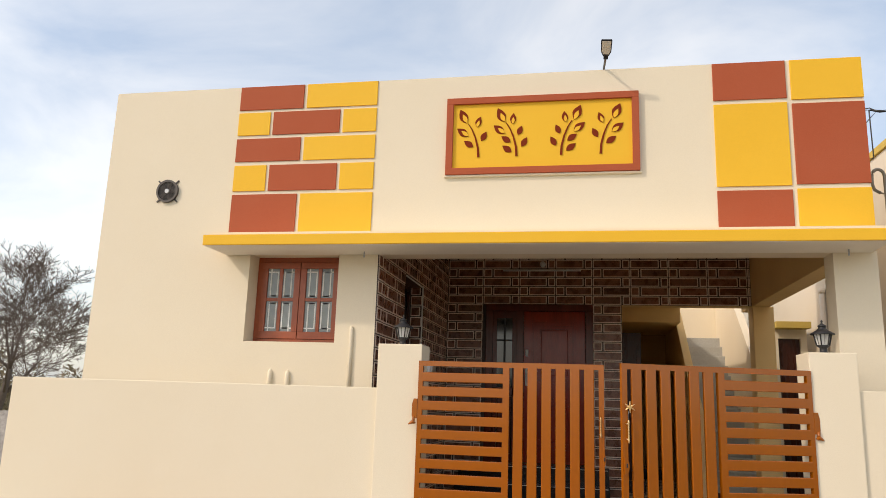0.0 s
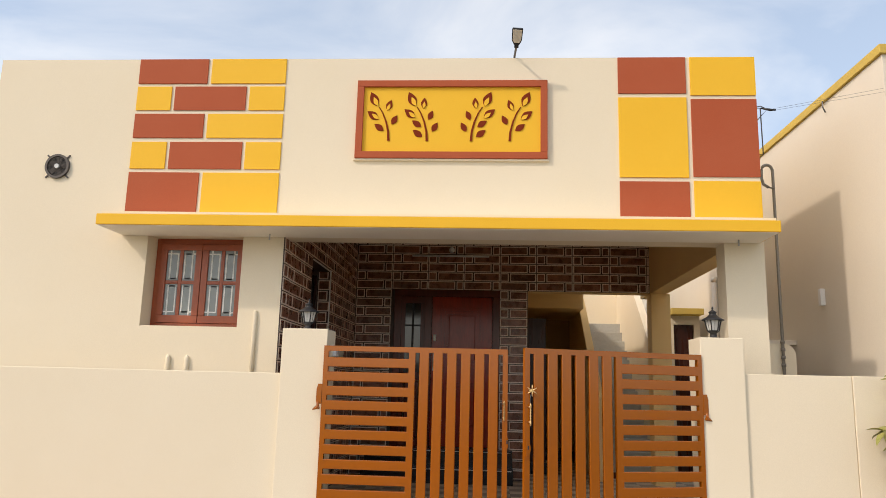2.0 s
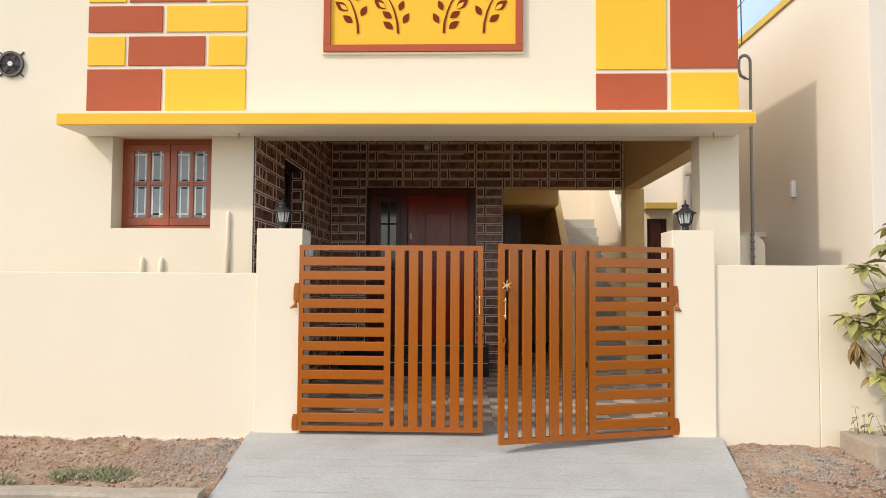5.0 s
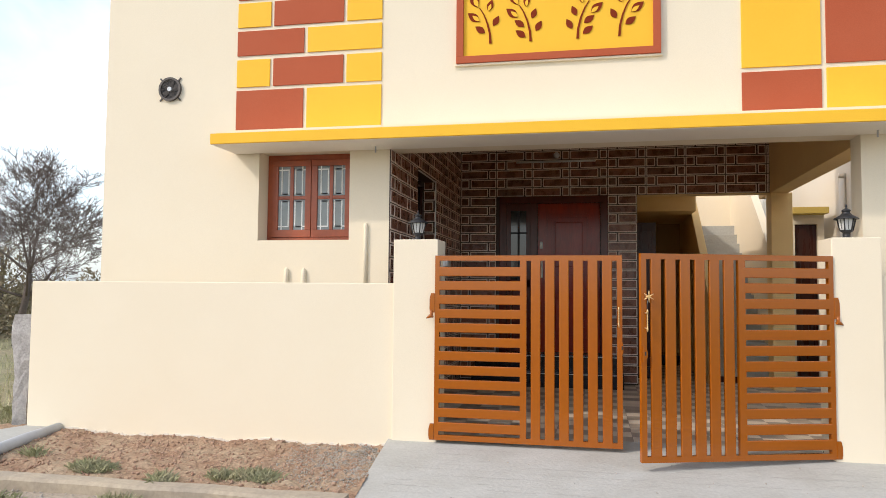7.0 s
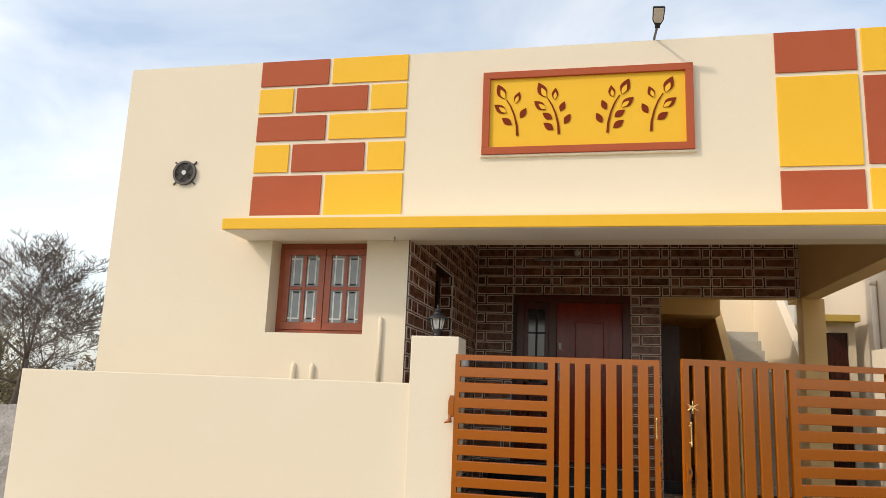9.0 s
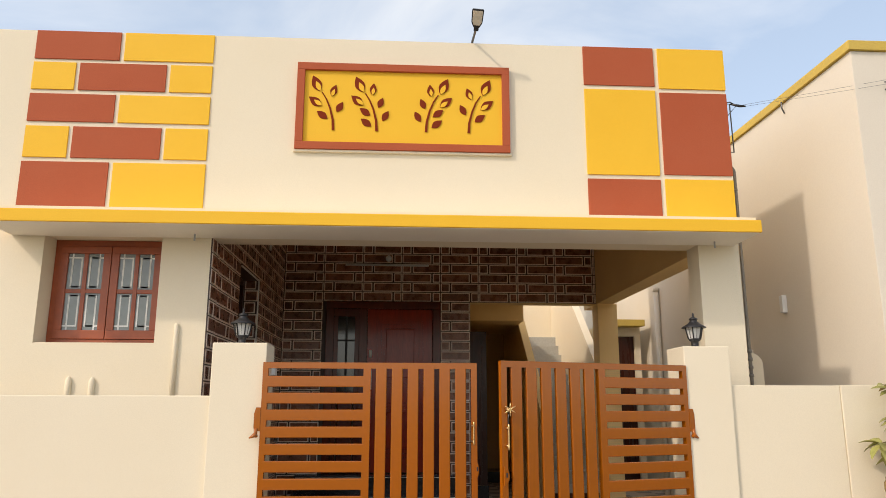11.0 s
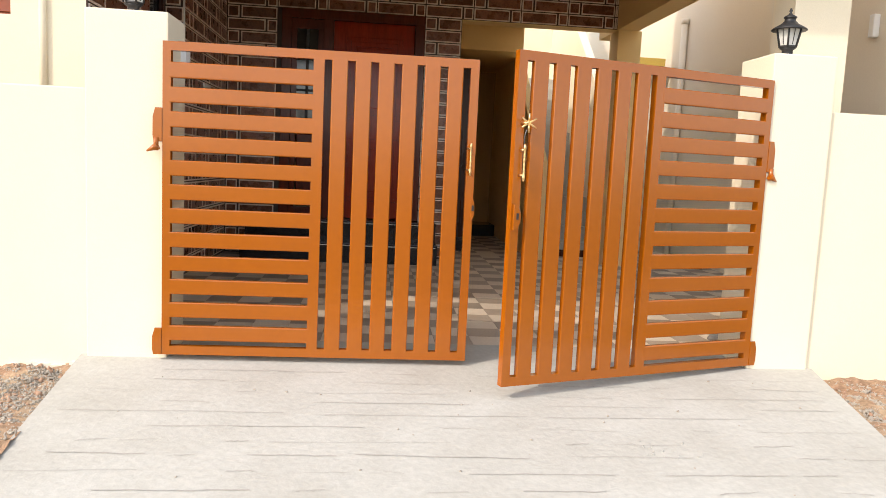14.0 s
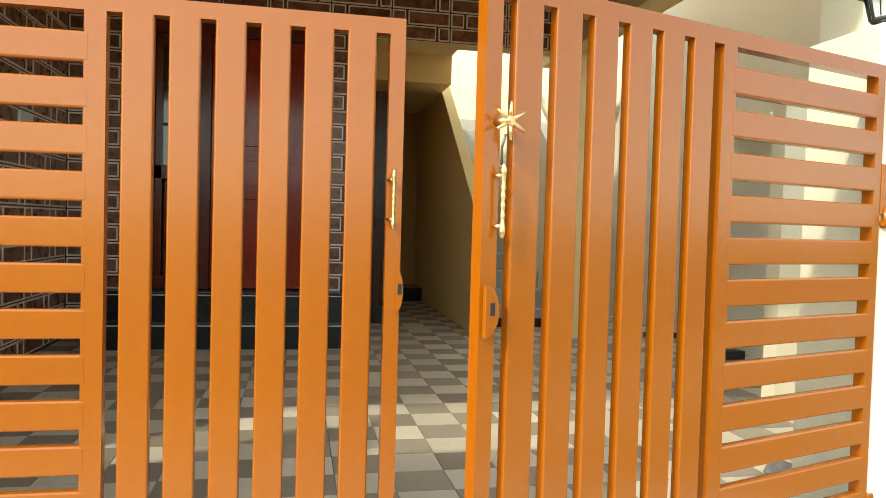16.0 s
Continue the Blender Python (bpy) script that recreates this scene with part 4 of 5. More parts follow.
bm = bmesh.new()
tube(bm, [(3.80, 7.26, 4.10), (3.88, 7.24, 4.075), (3.93, 7.22, 4.065)], [0.008, 0.014, 0.008], 8)
part("insulator", bm, BLACK_METAL, bracket)


def cable(p, q, sag, r=0.0014):
    bm = bmesh.new()
    p, q = Vector(p), Vector(q)
    tube(bm, [p.lerp(q, k / 12) - Vector((0, 0, sag * 4 * (k / 12) * (1 - k / 12))) for k in range(13)], r, 5)
    return tagged(part("cable", bm, WIRE), "thin grey overhead service cable", "cable", "service cables")


cable((3.93, 7.22, 4.065), (12.0, 5.2, 5.3), 0.12)
cable((3.88, 7.24, 4.08), (12.0, 5.25, 5.42), 0.10)

# ---------------- neighbouring house ----------------
nb = thing("neighbour_house", "pale cream neighbouring house with a yellow roof edge", "house")
part("wall", boxed(4.85, 12.0, 6.98, 22.0, -0.3, 4.535, 0.006), CREAM_SHADE, nb)
bm = bmesh.new()
box(bm, 4.82, 12.03, 6.95, 22.03, 4.537, 4.63, 0.006)
part("roof_band", bm, MUSTARD, nb, "yellow painted roof edge")
part("shelf", boxed(4.45, 4.848, 9.35, 10.35, 1.90, 1.96, 0.004), CREAM_SHADE, nb, "small concrete shelf")
bm = bmesh.new()
tube(bm, [(4.80, 12.35, -0.2), (4.80, 12.35, 3.14)], 0.042, 10)
tube(bm, [(4.80, 12.35, 3.10), (4.80, 12.35, 3.17)], 0.05, 10)
tagged(part("drain_pipe", bm, CREAM_SHADE), "cream painted drain pipe on the neighbouring wall", "pipe")
tagged(part("wall_lamp", boxed(4.79, 4.848, 8.50, 8.565, 2.29, 2.48, 0.014), WHITE_PLASTIC), "small white outdoor wall lamp on the neighbouring house", "lamp")
bm = bmesh.new()
tube(bm, [(5.137, 6.978, 4.155), (5.137, 6.95, 4.165), (5.137, 6.945, 4.215)], 0.006, 6)
tube(bm, [(5.115, 6.945, 4.217), (5.160, 6.945, 4.217)], 0.006, 6)
tagged(part("wire_hook", bm, GREY_METAL), "small metal hook on the front wall of the neighbouring house", "hook")
for z in (4.40,):
    bm = bmesh.new()
    tube(bm, [(4.83, 8.15, z), (4.80, 8.14, z + 0.06), (4.80, 8.14, z + 0.13)], 0.008, 6)
    tagged(part("wire_hook", bm, GREY_METAL), "small metal wire hook on the neighbouring roof edge", "hook")
tap = thing("garden_tap", "small metal tap on the neighbouring wall", "tap")
bm = bmesh.new()
tube(bm, [(4.848, 9.85, 1.30), (4.78, 9.85, 1.30), (4.76, 9.85, 1.27), (4.76, 9.85, 1.24)], 0.011, 8)
part("spout", bm, GREY_METAL, tap)
bm = bmesh.new()
tube(bm, [(4.80, 9.85, 1.30), (4.80, 9.85, 1.345)], 0.006, 6)
tube(bm, [(4.80, 9.81, 1.347), (4.80, 9.89, 1.347)], 0.007, 6)
part("handle", bm, GREY_METAL, tap)

# ---------------- left of the house ----------------
def granite_post(x, y, h):
    bm = bmesh.new()
    rows = 14
    rg = random.Random(11)
    secs = []
    for j in range(rows + 1):
        z = -0.3 + (h + 0.3) * j / rows
        w = 0.075 + 0.035 * (j / rows) + (0.02 if j > rows - 5 else 0) - (0.03 if j == rows else 0)
        secs.append([bm.verts.new((x + sx * w + rg.uniform(-0.012, 0.012), y + sy * 0.06 + rg.uniform(-0.01, 0.01), z + rg.uniform(-0.01, 0.01)))
                     for sx, sy in ((-1, -1), (-0.3, -1.1), (0.4, -1.05), (1, -1), (1, 1), (0, 1.1), (-1, 1))])
    for a, b in zip(secs, secs[1:]):
        for k in range(7):
            bm.faces.new((a[k], a[(k + 1) % 7], b[(k + 1) % 7], b[k]))
    bm.faces.new(secs[0][::-1])
    bm.faces.new(secs[-1])
    return tagged(part("granite_post", bm, GRANITE_POST), "rough grey granite fence post beside the compound wall", "post")


granite_post(-4.80, 7.0, 1.03)
pipe = thing("drain_pipe", "thick grey plastic drain pipe lying on the soil", "pipe")
bm = bmesh.new()
tube(bm, [(-4.05, 6.60, -0.05), (-3.95, 6.05, -0.045), (-3.80, 5.4, -0.05), (-3.66, 4.95, -0.06), (-3.55, 4.6, -0.09)], 0.052, 14)
part("pipe", bm, PIPE_GREY, pipe)
slab_bm = bmesh.new()
prism(slab_bm, [(-4.42, 6.72), (-4.16, 6.66), (-3.98, 5.9), (-3.86, 5.3), (-4.5, 5.3), (-4.6, 6.2)], "z", -0.35, -0.045, 0.01)
tagged(part("concrete_slab", slab_bm, CONCRETE), "pale rough concrete slab beside the drain pipe", "slab", kind="structure")


def bare_tree(x, y, h, seed, label, spread=0.62, depth=7):
    t = thing("tree", label, "tree", at=(x, y, -0.24))
    rg = random.Random(seed)
    trunk_bm, crown_bm = bmesh.new(), bmesh.new()

    def grow(p, d, ln, r, lvl):
        n = 3 if lvl < 3 else 2
        pts, rad = [p], [r]
        q, dd = p.copy(), d.copy()
        for k in range(n):
            dd = (dd + Vector((rg.uniform(-1, 1), rg.uniform(-1, 1), rg.uniform(-0.5, 0.6))) * (0.07 if lvl == 0 else 0.13)).normalized()
            q = q + dd * ln / n
            pts.append(q.copy())
            rad.append(r * (1 - 0.4 * (k + 1) / n))
        tube(trunk_bm if lvl < 2 else crown_bm, pts, rad, 7 if lvl < 2 else 3, lvl < 2)
        if lvl >= depth:
            return
        kids = 8 if lvl == 0 else 4 if lvl == 1 else 3
        for k in range(kids):
            base = pts[-1 if k in (0, 3, 6, 4) else 2] if lvl == 0 else pts[-1] if k < 2 else pts[rg.randrange(1, len(pts))]
            if lvl == 0:
                a, tilt = 2 * math.pi * k / 8 + rg.uniform(-0.3, 0.3), (0.25, 0.75, 1.15, 0.55, 0.95, 1.25, 0.35, 0.85)[k]
                nd = Vector((math.cos(a) * math.sin(tilt), math.sin(a) * math.sin(tilt), math.cos(tilt)))
                grow(base, nd, h * rg.uniform(0.27, 0.33), rad[-1] * rg.uniform(0.5, 0.62), 1)
                continue
            a = rg.uniform(0, 2 * math.pi) + k * 2.4
            side = Vector((math.cos(a), math.sin(a), rg.uniform(-0.3, 0.5)))
            nd = (dd * 0.85 + side * spread * rg.uniform(0.7, 1.25)).normalized()
            grow(base, nd, ln * rg.uniform(0.60, 0.80), max(0.007, rad[-1] * rg.uniform(0.5, 0.68)), lvl + 1)

    grow(Vector((0, 0, 0)), Vector((0.10, 0, 1)), h * 0.56, h * 0.034, 0)
    part("trunk", trunk_bm, BARK, t)
    part("crown", crown_bm, TWIG, t, "dense leafless grey twigs")
    return t


bare_tree(-14.0, 17.2, 3.5, 5, "leafless grey-brown tree with a wide twiggy crown in the field", 0.66, 7)
bare_tree(-20.0, 23.0, 3.6, 9, "smaller leafless grey tree at the field edge", 0.8, 6)


def scrub(x, y, w, h, seed, label):
    rg = random.Random(seed)
    bm = bmesh.new()
    for k in range(int(500 * w * h)):
        a, r = rg.uniform(0, 6.283), rg.random() ** 0.5
        zz = rg.random()
        rr_ = r * w * (1.0 - 0.55 * zz)
        c = Vector((rr_ * math.cos(a), rr_ * math.sin(a) * 0.6, h * zz * (0.75 + 0.25 * math.sin(a * 3 + seed))))
        s = rg.uniform(0.03, 0.10)
        u = Vector((rg.uniform(-1, 1), rg.uniform(-1, 1), rg.uniform(-1, 1))).normalized() * s
        v = Vector((rg.uniform(-1, 1), rg.uniform(-1, 1), rg.uniform(-1, 1))).normalized() * s * 0.5
        bm.faces.new([bm.verts.new(c + q) for q in (-u, v, u, -v)])
    ob = part("shrub", bm, SHRUB)
    ob.location = (x, y, -0.24)
    return tagged(ob, label, "shrub", "field shrubs")


rs = random.Random(21)
for k in range(16):
    scrub(-9 - k * 1.5 + rs.uniform(-1, 1), 24 + rs.uniform(-3, 9), rs.uniform(1.5, 2.6), rs.uniform(1.2, 2.6), k, "dull brown-green scrub bush at the field edge")
scrub(-17.2, 19.5, 2.6, 3.0, 71, "tall dull green scrub bush beside the bare tree")
scrub(-19.5, 20.5, 2.4, 2.6, 72, "tall dull green scrub bush beside the bare tree")
rf = random.Random(77)
bm = bmesh.new()
for k in range(14000):
    x, y = -4.6 - 11 * rf.random() ** 1.3, 6.9 + 14 * rf.random() ** 1.5
    hh, b, w = rf.uniform(0.02, 0.15), rf.uniform(0, 6.283), rf.uniform(0.005, 0.013)
    dx, dy = math.cos(b), math.sin(b)
    lean = hh * rf.uniform(0.1, 0.7)
    if noise.noise((x * 0.6, y * 0.6, 4)) < -0.12:
        continue
    bm.faces.new([bm.verts.new(q) for q in ((x - dy * w, y + dx * w, -0.25), (x + dy * w, y - dx * w, -0.25), (x + dx * lean, y + dy * lean, -0.24 + hh))])
tagged(part("field_grass", bm, GRASS), "patchy green and dry grass in the open field", "grass", kind="stuff")


# weeds in the soil strip
def weed(x, y, r, n, seed, label, z):
    rg = random.Random(seed)
    bm = bmesh.new()
    for k in range(int(n * 1.7)):
        a, d = rg.uniform(0, 6.283), r * rg.random() ** 0.6
        px, py = d * math.cos(a), d * math.sin(a) * 0.6
        h = rg.uniform(0.015, 0.11) * (1.1 - 0.7 * d / r)
        b = rg.uniform(0, 6.283)
        w = rg.uniform(0.0015, 0.0035)
        lean = rg.uniform(0.02, 0.09)
        dx, dy = math.cos(b), math.sin(b)
        v = [bm.verts.new(q) for q in ((px - dy * w, py + dx * w, -0.02), (px + dy * w, py - dx * w, -0.02), (px + dx * lean * 0.5 + dy * w, py + dy * lean * 0.5 - dx * w, h * 0.65), (px + dx * lean, py + dy * lean, h), (px + dx * lean * 0.5 - dy * w, py + dy * lean * 0.5 + dx * w, h * 0.65))]
        bm.faces.new(v)
    ob = part("weed_clump", bm, GRASS)
    ob.location = (x, y, z)
    return tagged(ob, label, "weeds", "soil strip weeds", "stuff")


for x, y, r, n, sd in ((-1.5, 5.58, 0.22, 420, 1), (-1.72, 5.5, 0.12, 120, 5), (-2.86, 5.52, 0.2, 360, 2), (-2.08, 5.27, 0.11, 150, 3), (-3.6, 5.75, 0.12, 70, 6),
                       (-5.0, 6.0, 0.5, 500, 8), (-5.3, 7.3, 0.6, 700, 9), (-6.0, 6.6, 0.6, 500, 10), (-2.2, 4.9, 0.2, 160, 11), (-3.2, 4.75, 0.3, 200, 12)):
    weed(x, y, r, n, sd, "low green and dry weeds growing in the soil", soil_height(x, y) if y > 5.2 else -0.19)


def stones(x0, x1, y0, y1, n, smin, smax, seed, mat, label, zf, pile=None):
    rg = random.Random(seed)
    bm = bmesh.new()
    for k in range(n):
        if pile:
            x, y = rg.triangular(x0, x1, pile[0]), rg.triangular(y0, y1, pile[1])
        else:
            x, y = rg.uniform(x0, x1), rg.uniform(y0, y1)
        s = smin + (smax - smin) * rg.random() ** 3
        m = Matrix.Translation((x, y, zf(x, y))) @ Euler((rg.uniform(0, 6), rg.uniform(0, 6), rg.uniform(0, 6))).to_matrix().to_4x4() @ Matrix.Diagonal((s, s * rg.uniform(0.6, 1), s * rg.uniform(0.45, 0.8), 1))
        pts = [Vector(p) + Vector((rg.uniform(-0.3, 0.3), rg.uniform(-0.3, 0.3), rg.uniform(-0.3, 0.3))) for p in ((1, 0, 0), (-1, 0, 0), (0, 1, 0), (0, -1, 0), (0, 0, 1), (0, 0, -1))]
        v = [bm.verts.new(m @ p) for p in pts]
        for a, b, c3 in ((0, 2, 4), (2, 1, 4), (1, 3, 4), (3, 0, 4), (2, 0, 5), (1, 2, 5), (3, 1, 5), (0, 3, 5)):
            bm.faces.new((v[a], v[b], v[c3])).smooth = True
    return tagged(part("clods", bm, mat), label, "stones", kind="stuff")


stones(-4.0, -0.72, 5.25, 6.6, 5200, 0.003, 0.024, 3, STONE, "loose red-brown clods and pebbles on the soil", soil_height)
stones(3.25, 6.0, 5.25, 6.6, 3600, 0.003, 0.022, 4, STONE, "loose brown clods and pebbles on the soil", soil_height)
stones(-1.6, -0.62, 5.3, 6.62, 5600, 0.005, 0.013, 5, GRAVEL, "grey gravel spilt beside the pillar", soil_height, (-0.66, 6.45))
stones(3.22, 4.6, 5.3, 6.6, 7000, 0.006, 0.014, 6, GRAVEL, "grey gravel spilt beside the ramp", soil_height, (3.34, 6.2))
stones(-5.0, -0.72, 4.3, 5.05, 1500, 0.006, 0.022, 7, GRAVEL, "grey gravel along the road edge", lambda x, y: -0.19)
stones(-0.5, 3.1, 5.0, 6.45, 70, 0.003, 0.012, 12, GRAVEL, "scattered grit on the concrete ramp", lambda x, y: ramp_z(y))
stones(1.95, 2.25, 5.55, 5.72, 40, 0.004, 0.014, 13, CONCRETE, "small pale mortar crumbs on the ramp", lambda x, y: ramp_z(y))
tagged(part("concrete_block", boxed(4.30, 5.1, 6.0, 6.55, -0.3, 0.09, 0.02), KERB), "worn tan concrete plinth block below the neighbouring wall", "block")
# ragged plaster foot of the wall
bm = bmesh.new()
rw = random.Random(31)
for k in range(150):
    x = rw.uniform(-4.35, -0.75)
    w, h = rw.uniform(0.01, 0.06), rw.uniform(0.004, 0.018)
    z = soil_height(x, 6.6) + rw.uniform(-0.008, 0.008)
    pts = [(x - w, z - 0.02), (x + w, z - 0.02), (x + w * rw.uniform(0.5, 0.9), z + h * rw.uniform(0.4, 1)), (x, z + h), (x - w * rw.uniform(0.4, 0.9), z + h * rw.uniform(0.3, 0.9))]
    prism(bm, pts, "y", 6.612 - rw.uniform(0, 0.012), 6.6198)
tagged(part("plaster_crumbs", bm, CREAM_SHADE), "broken pale plaster edge along the foot of the wall", "plaster", kind="stuff")


# dark odds and ends on the side yard floor
tagged(part("drain_cover", boxed(4.50, 4.70, 9.90, 10.03, 0.0005, 0.07, 0.006), BLACK_METAL), "low dark drain cover block on the side yard floor", "drain cover")
tagged(part("wooden_plank", boxed(4.40, 4.70, 11.02, 11.12, 0.0005, 0.055, 0.006), DARK_WOOD), "short dark wooden plank lying on the side yard floor", "plank")

bm = bmesh.new()
bmesh.ops.create_icosphere(bm, subdivisions=2, radius=1.0)
rk = random.Random(15)
for v in bm.verts:
    v.co = Vector((v.co.x * 0.085, v.co.y * 0.055, max(-0.02, v.co.z * 0.045 + 0.02))) * rk.uniform(0.88, 1.1) + Vector((3.07, 7.19, 0.018))
tagged(part("stone", bm, GRANITE_POST), "small dark rough stone holding the gate on the floor", "stone")
bolt = thing("drop_bolt", "short dark steel drop bolt lying by the gate hinge", "bolt", at=(2.99, 6.90, 0.012))
bm = bmesh.new()
tube(bm, [(-0.05, 0.03, 0), (0.05, -0.03, 0)], 0.011, 8)
part("rod", bm, BLACK_METAL, bolt)
bm = bmesh.new()
tube(bm, [(0.05, -0.03, 0), (0.075, -0.045, 0.01), (0.085, -0.03, 0.02)], 0.008, 8)
part("bent_end", bm, BLACK_METAL, bolt)

# ---------------- shrub by the neighbouring wall ----------------
def leaf_mesh(name, ln, wd, mat):
    bm = bmesh.new()
    prof = [(0, 0.05, 0), (0.2, 0.6, 0.02), (0.45, 1.0, 0.03), (0.7, 0.75, 0.0), (0.9, 0.3, -0.06), (1.0, 0.02, -0.1)]
    rows = [[bm.verts.new((p * ln, s * q * wd, dz * ln + abs(s) * q * wd * 0.35)) for s in (-1, 0, 1)] for p, q, dz in prof]
    for a, b in zip(rows, rows[1:]):
        for k in (0, 1):
            bm.faces.new((a[k], a[k + 1], b[k + 1], b[k])).smooth = True
    return mesh_of(name, bm, mat)


plant = thing("shrub", "leafy green shrub with drooping whorls beside the neighbouring wall", "shrub", at=(4.88, 6.35, -0.1))
LEAVES = [leaf_mesh("leaf", 0.215, 0.047, LEAF), leaf_mesh("leaf", 0.165, 0.041, LEAF), leaf_mesh("leaf", 0.17, 0.034, DRY_LEAF)]
rp = random.Random(8)
for tx, ty, tz, dry in ((4.52, 6.44, 1.45, 0), (4.53, 6.40, 1.20, 0), (4.38, 6.42, 1.01, 0), (4.54, 6.36, 0.92, 0), (4.43, 6.42, 0.80, 1), (4.59, 6.42, 0.55, 0),
                        (4.74, 6.40, 1.63, 0), (4.75, 6.36, 1.80, 0), (4.72, 6.42, 1.28, 0), (4.70, 6.34, 1.03, 0), (4.68, 6.40, 0.78, 1), (4.66, 6.40, 1.10, 0),
                        (4.92, 6.36, 1.92, 0), (4.95, 6.42, 1.50, 0), (4.98, 6.3, 1.15, 0), (4.94, 6.36, 0.80, 0), (5.15, 6.34, 1.70, 0), (5.2, 6.3, 1.25, 0), (5.14, 6.3, 0.65, 0), (4.78, 6.38, 0.36, 0)):
    tip = Vector((tx - 4.93, ty - 6.35, tz + 0.14))
    bm = bmesh.new()
    mid = Vector((tip.x * 0.35 + rp.uniform(-0.04, 0.04), tip.y * 0.4, tip.z * 0.62))
    tube(bm, [Vector((rp.uniform(-0.03, 0.03), rp.uniform(-0.03, 0.03), -0.08)), mid, tip], [0.007, 0.005, 0.0025], 6)
    part("stem", bm, BARK, plant)
    for k in range(14):
        o = new("leaf", LEAVES[2] if (dry or rp.random() < 0.08) else LEAVES[rp.randrange(2)])
        o.parent = plant
        az = 2 * math.pi * k / 6.2 + rp.uniform(-0.4, 0.4)
        back = rp.uniform(0, 0.12)
        base = tip.lerp(mid, back)
        o.matrix_basis = Matrix.Translation(base) @ Euler((rp.uniform(-0.4, 0.4), rp.uniform(-0.25, 0.85) if not dry else rp.uniform(0.9, 1.4), az)).to_matrix().to_4x4() @ Matrix.Scale(rp.uniform(0.7, 1.15), 4)

# twiggy seedlings at the foot of the wall
def seedling(x, y, h, seed):
    sd = thing("seedling", "small twiggy seedling with few leaves growing in the soil", "plant", "seedlings", at=(x, y, -0.1))
    rg = random.Random(seed)
    bm = bmesh.new()
    tips = []
    for q in range(5):
        tip = Vector((rg.uniform(-0.14, 0.14), rg.uniform(-0.05, 0.05), h * rg.uniform(0.6, 1.0)))
        tube(bm, [Vector((0, 0, -0.05)), tip * 0.5 + Vector((rg.uniform(-0.02, 0.02), 0, 0)), tip], [0.004, 0.003, 0.0015], 5)
        tips += [tip, tip * 0.75, tip * 0.55]
    part("stem", bm, BARK, sd)
    for tip in tips:
        for q in range(2):
            o = new("leaf", LEAVES[1] if rg.random() < 0.7 else LEAVES[2])
            o.parent = sd
            o.matrix_basis = Matrix.Translation(tip) @ Euler((0, rg.uniform(-0.3, 0.8), rg.uniform(0, 6.28))).to_matrix().to_4x4() @ Matrix.Scale(rg.uniform(0.25, 0.42), 4)


seedling(4.42, 6.42, 0.42, 3)
seedling(4.62, 6.36, 0.36, 4)

# ---------------- porch floor tiles and wall tiles ----------------
TS = 0.232
floor = tagged(part("porch_floor", boxed(-0.9, 4.84, 7.02, 16.8, -0.3, -0.006), TILE_GROUT), "chequered grey and pale porch floor tiles", "floor", kind="structure")
light_me = mesh_of("floor_tile", boxed(-TS / 2 + 0.002, TS / 2 - 0.002, -TS / 2 + 0.002, TS / 2 - 0.002, -0.008, 0.0), TILE_LIGHT)
dark_me = mesh_of("floor_tile", boxed(-TS / 2 + 0.002, TS / 2 - 0.002, -TS / 2 + 0.002, TS / 2 - 0.002, -0.008, 0.0), TILE_DARK)
rest = {True: bmesh.new(), False: bmesh.new()}
rt = random.Random(2)
count = 0
for j in range(42):
    for i in range(25):
        x, y = -0.9 + TS * (i + 0.5), 7.03 + TS * (j + 0.5)
        if x > 4.83 or y > 16.7:
            continue
        light = (i + j) % 2 == 0
        if rt.random() < 0.06:
            light = not light
        if 0.5 < x < 3.5 and y < 11.2 and count < 290:
            o = new("floor_tile", light_me if light else dark_me)
            o.parent = floor
            o.location = (x, y, 0.0)
            count += 1
        else:
            h = TS / 2 - 0.002
            box(rest[light], x - h, x + h, y - h, y + h, -0.008, 0.0)
tagged(part("floor_tiles", rest[True], TILE_LIGHT, floor), kind="stuff")
tagged(part("floor_tiles", rest[False], TILE_DARK, floor), kind="stuff")

# brick-pattern wall tiles: outlined long and short bricks in two courses
TW, TH = 0.5438, 0.272


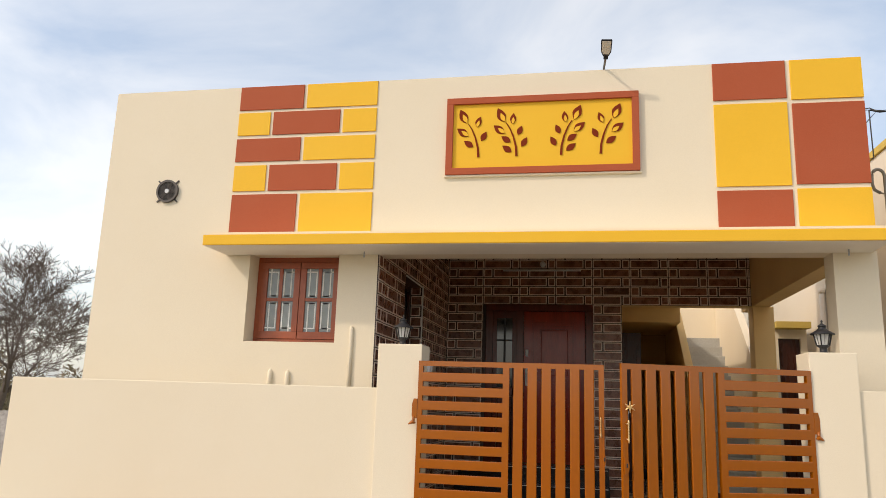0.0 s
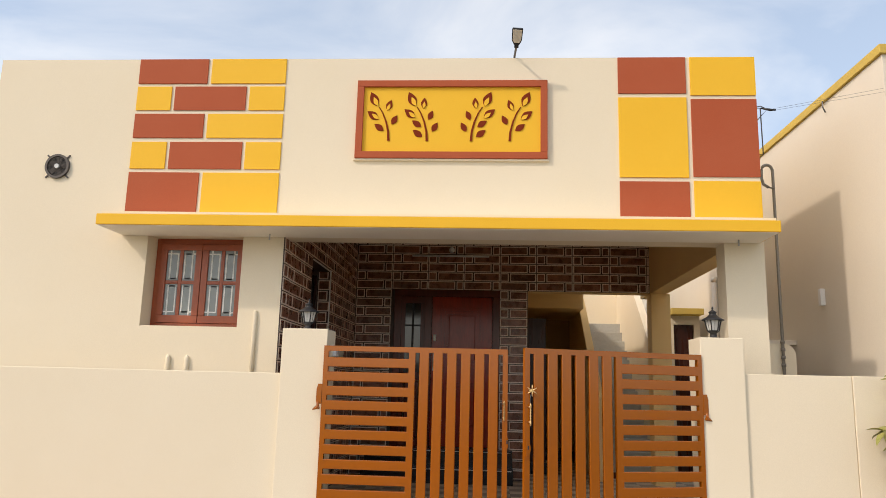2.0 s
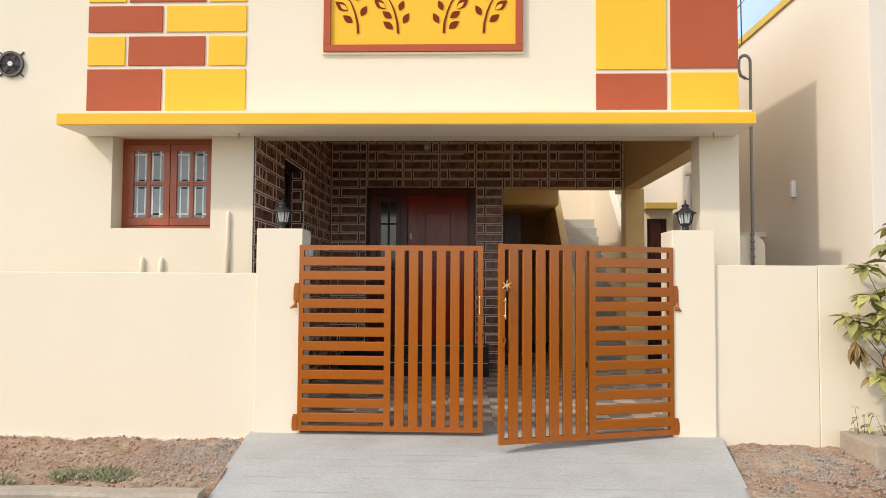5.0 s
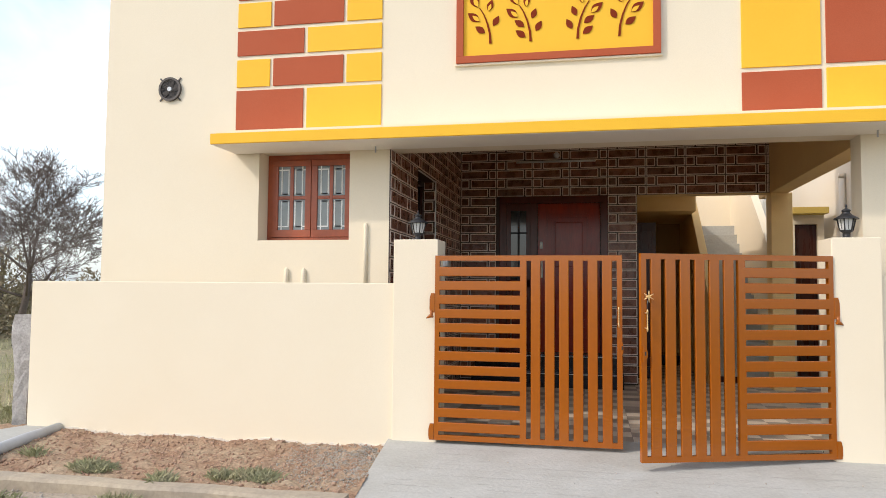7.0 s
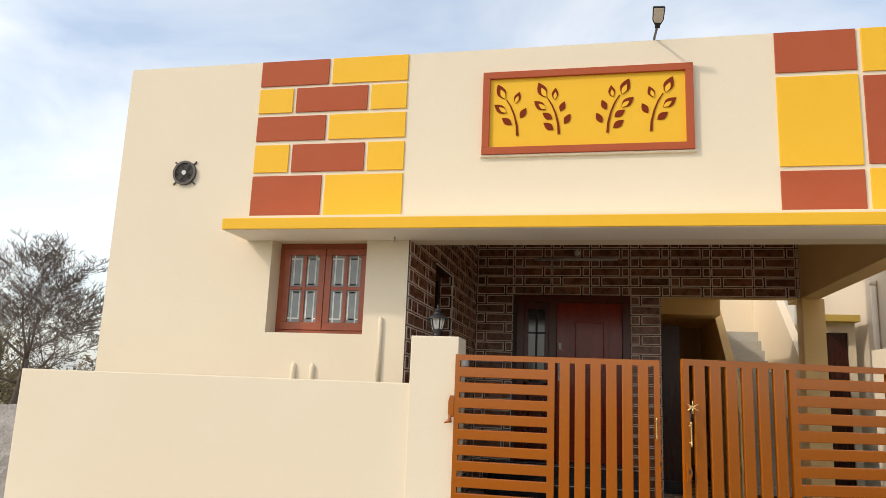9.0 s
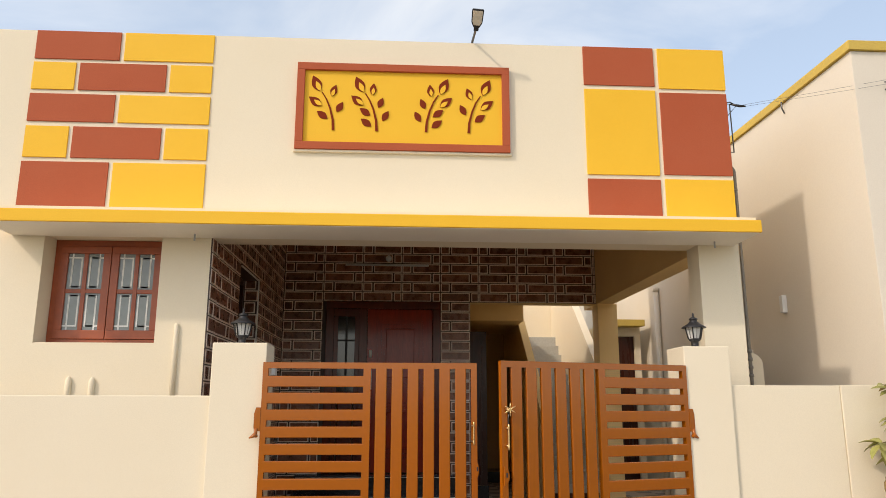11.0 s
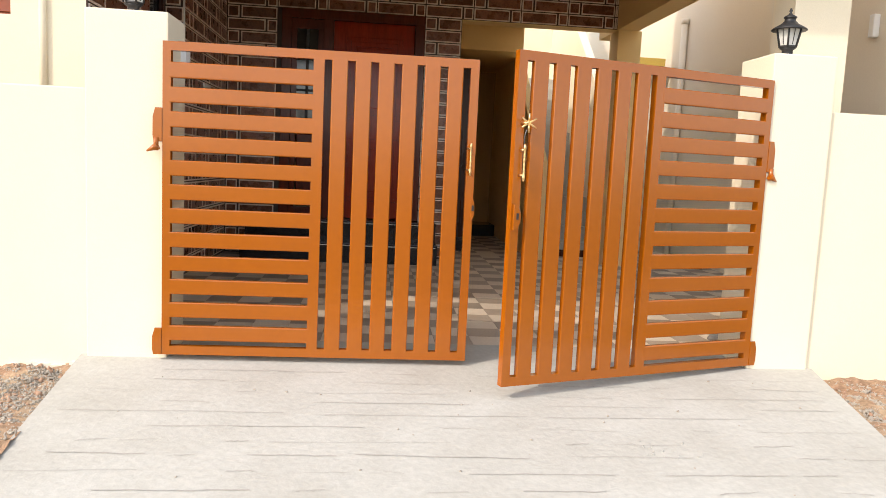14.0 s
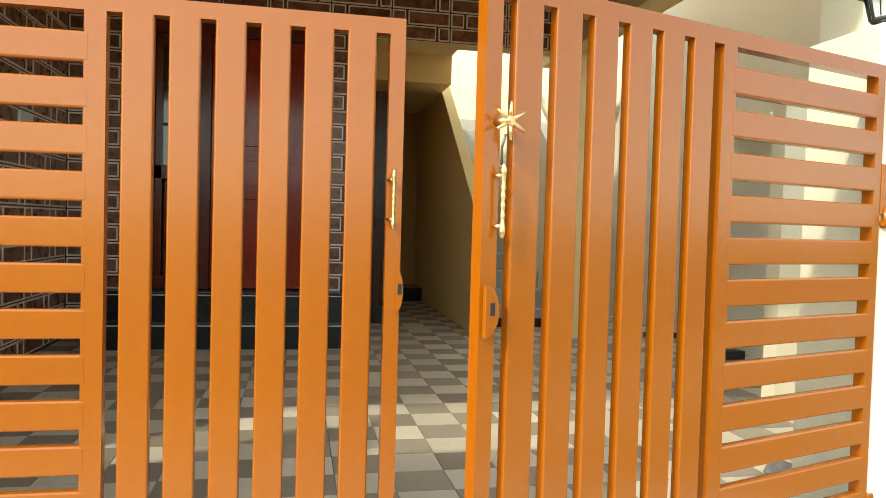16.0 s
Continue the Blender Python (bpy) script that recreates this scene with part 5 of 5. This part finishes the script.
def brick_tile_mesh(name, u_max=TW, u_min=0.0):
    bm = bmesh.new()
    hc = TH / 2
    for row, cells in ((0, ((0.0, 0.418), (0.428, 0.5438))), (1, ((0.0, 0.135), (0.145, 0.5438)))):
        z0, z1 = row * hc + 0.006, (row + 1) * hc - 0.006
        for u0, u1 in cells:
            a, b = max(u0, u_min) + 0.006, min(u1, u_max) - 0.006
            if b - a < 0.02:
                continue
            box(bm, a, b, -0.006, 0.0, z0, z1, mi=0)
            lw = 0.0130
            box(bm, a + lw, b - lw, -0.009, -0.0058, z0 + lw, z1 - lw, mi=1)
    return mesh_of(name, bm, BRICK_LINE, BRICK_FACE)


BASE_MESH = {}


def brick_tile(u, v, parent, place, u_max=TW, u_min=0.0):
    key = (round(u_max, 3), round(u_min, 3))
    if key not in BASE_MESH:
        BASE_MESH[key] = brick_tile_mesh("wall_tile", u_max, u_min)
    if not BASE_MESH[key].polygons:
        return
    o = new("wall_tile", BASE_MESH[key])
    o.parent = parent
    o.matrix_basis = place(u, v)


Z0 = 2.735 - 10 * TH
for i in range(9):
    for j in range(14):
        u, v = -0.893 + i * TW, Z0 + j * TH
        if v > 3.6:
            continue
        width = min(TW, 3.4995 - u)
        if v < 2.7:
            if u >= 1.70 - 0.15:            # passage opening
                continue
            if -0.30 - 0.1 < u < 1.285 - 0.1:   # door
                continue
            if u < -0.30 < u + TW:
                width = -0.302 - u
            elif u < 1.70 < u + TW:
                width = 1.698 - u
        brick_tile(u, v, porch_back, lambda a, b: Matrix.Translation((a, 11.149, b)), width)
for i in range(8):
    for j in range(14):
        u, v = 7.478 + i * TW, Z0 + j * TH
        if v > 3.6 or u > 11.1:
            continue
        width = min(TW, 11.138 - u)
        start = 0.0
        if 1.09 < v < 2.6 and u + TW > SIDE_HOLE[0] and u < SIDE_HOLE[1]:
            if u < SIDE_HOLE[0]:
                width = SIDE_HOLE[0] - u
            elif u + TW > SIDE_HOLE[1]:
                start = SIDE_HOLE[1] + 0.02 - u
            else:
                continue
        brick_tile(u, v, porch_side, lambda a, b: Matrix.Translation((-0.904, a, b)) @ Matrix.Rotation(math.pi / 2, 4, "Z"), width, start)
# far reveal of the niche and the edge of the front wall
for j in range(4, 10):
    brick_tile(0, Z0 + j * TH, porch_side, lambda a, b: Matrix.Translation((-1.05, 9.319, b)), 0.16)
for j in range(0, 10):
    brick_tile(0, Z0 + j * TH, porch_side, lambda a, b: Matrix.Translation((-0.896, 7.215, b)) @ Matrix.Rotation(math.pi / 2, 4, "Z"), 0.255)
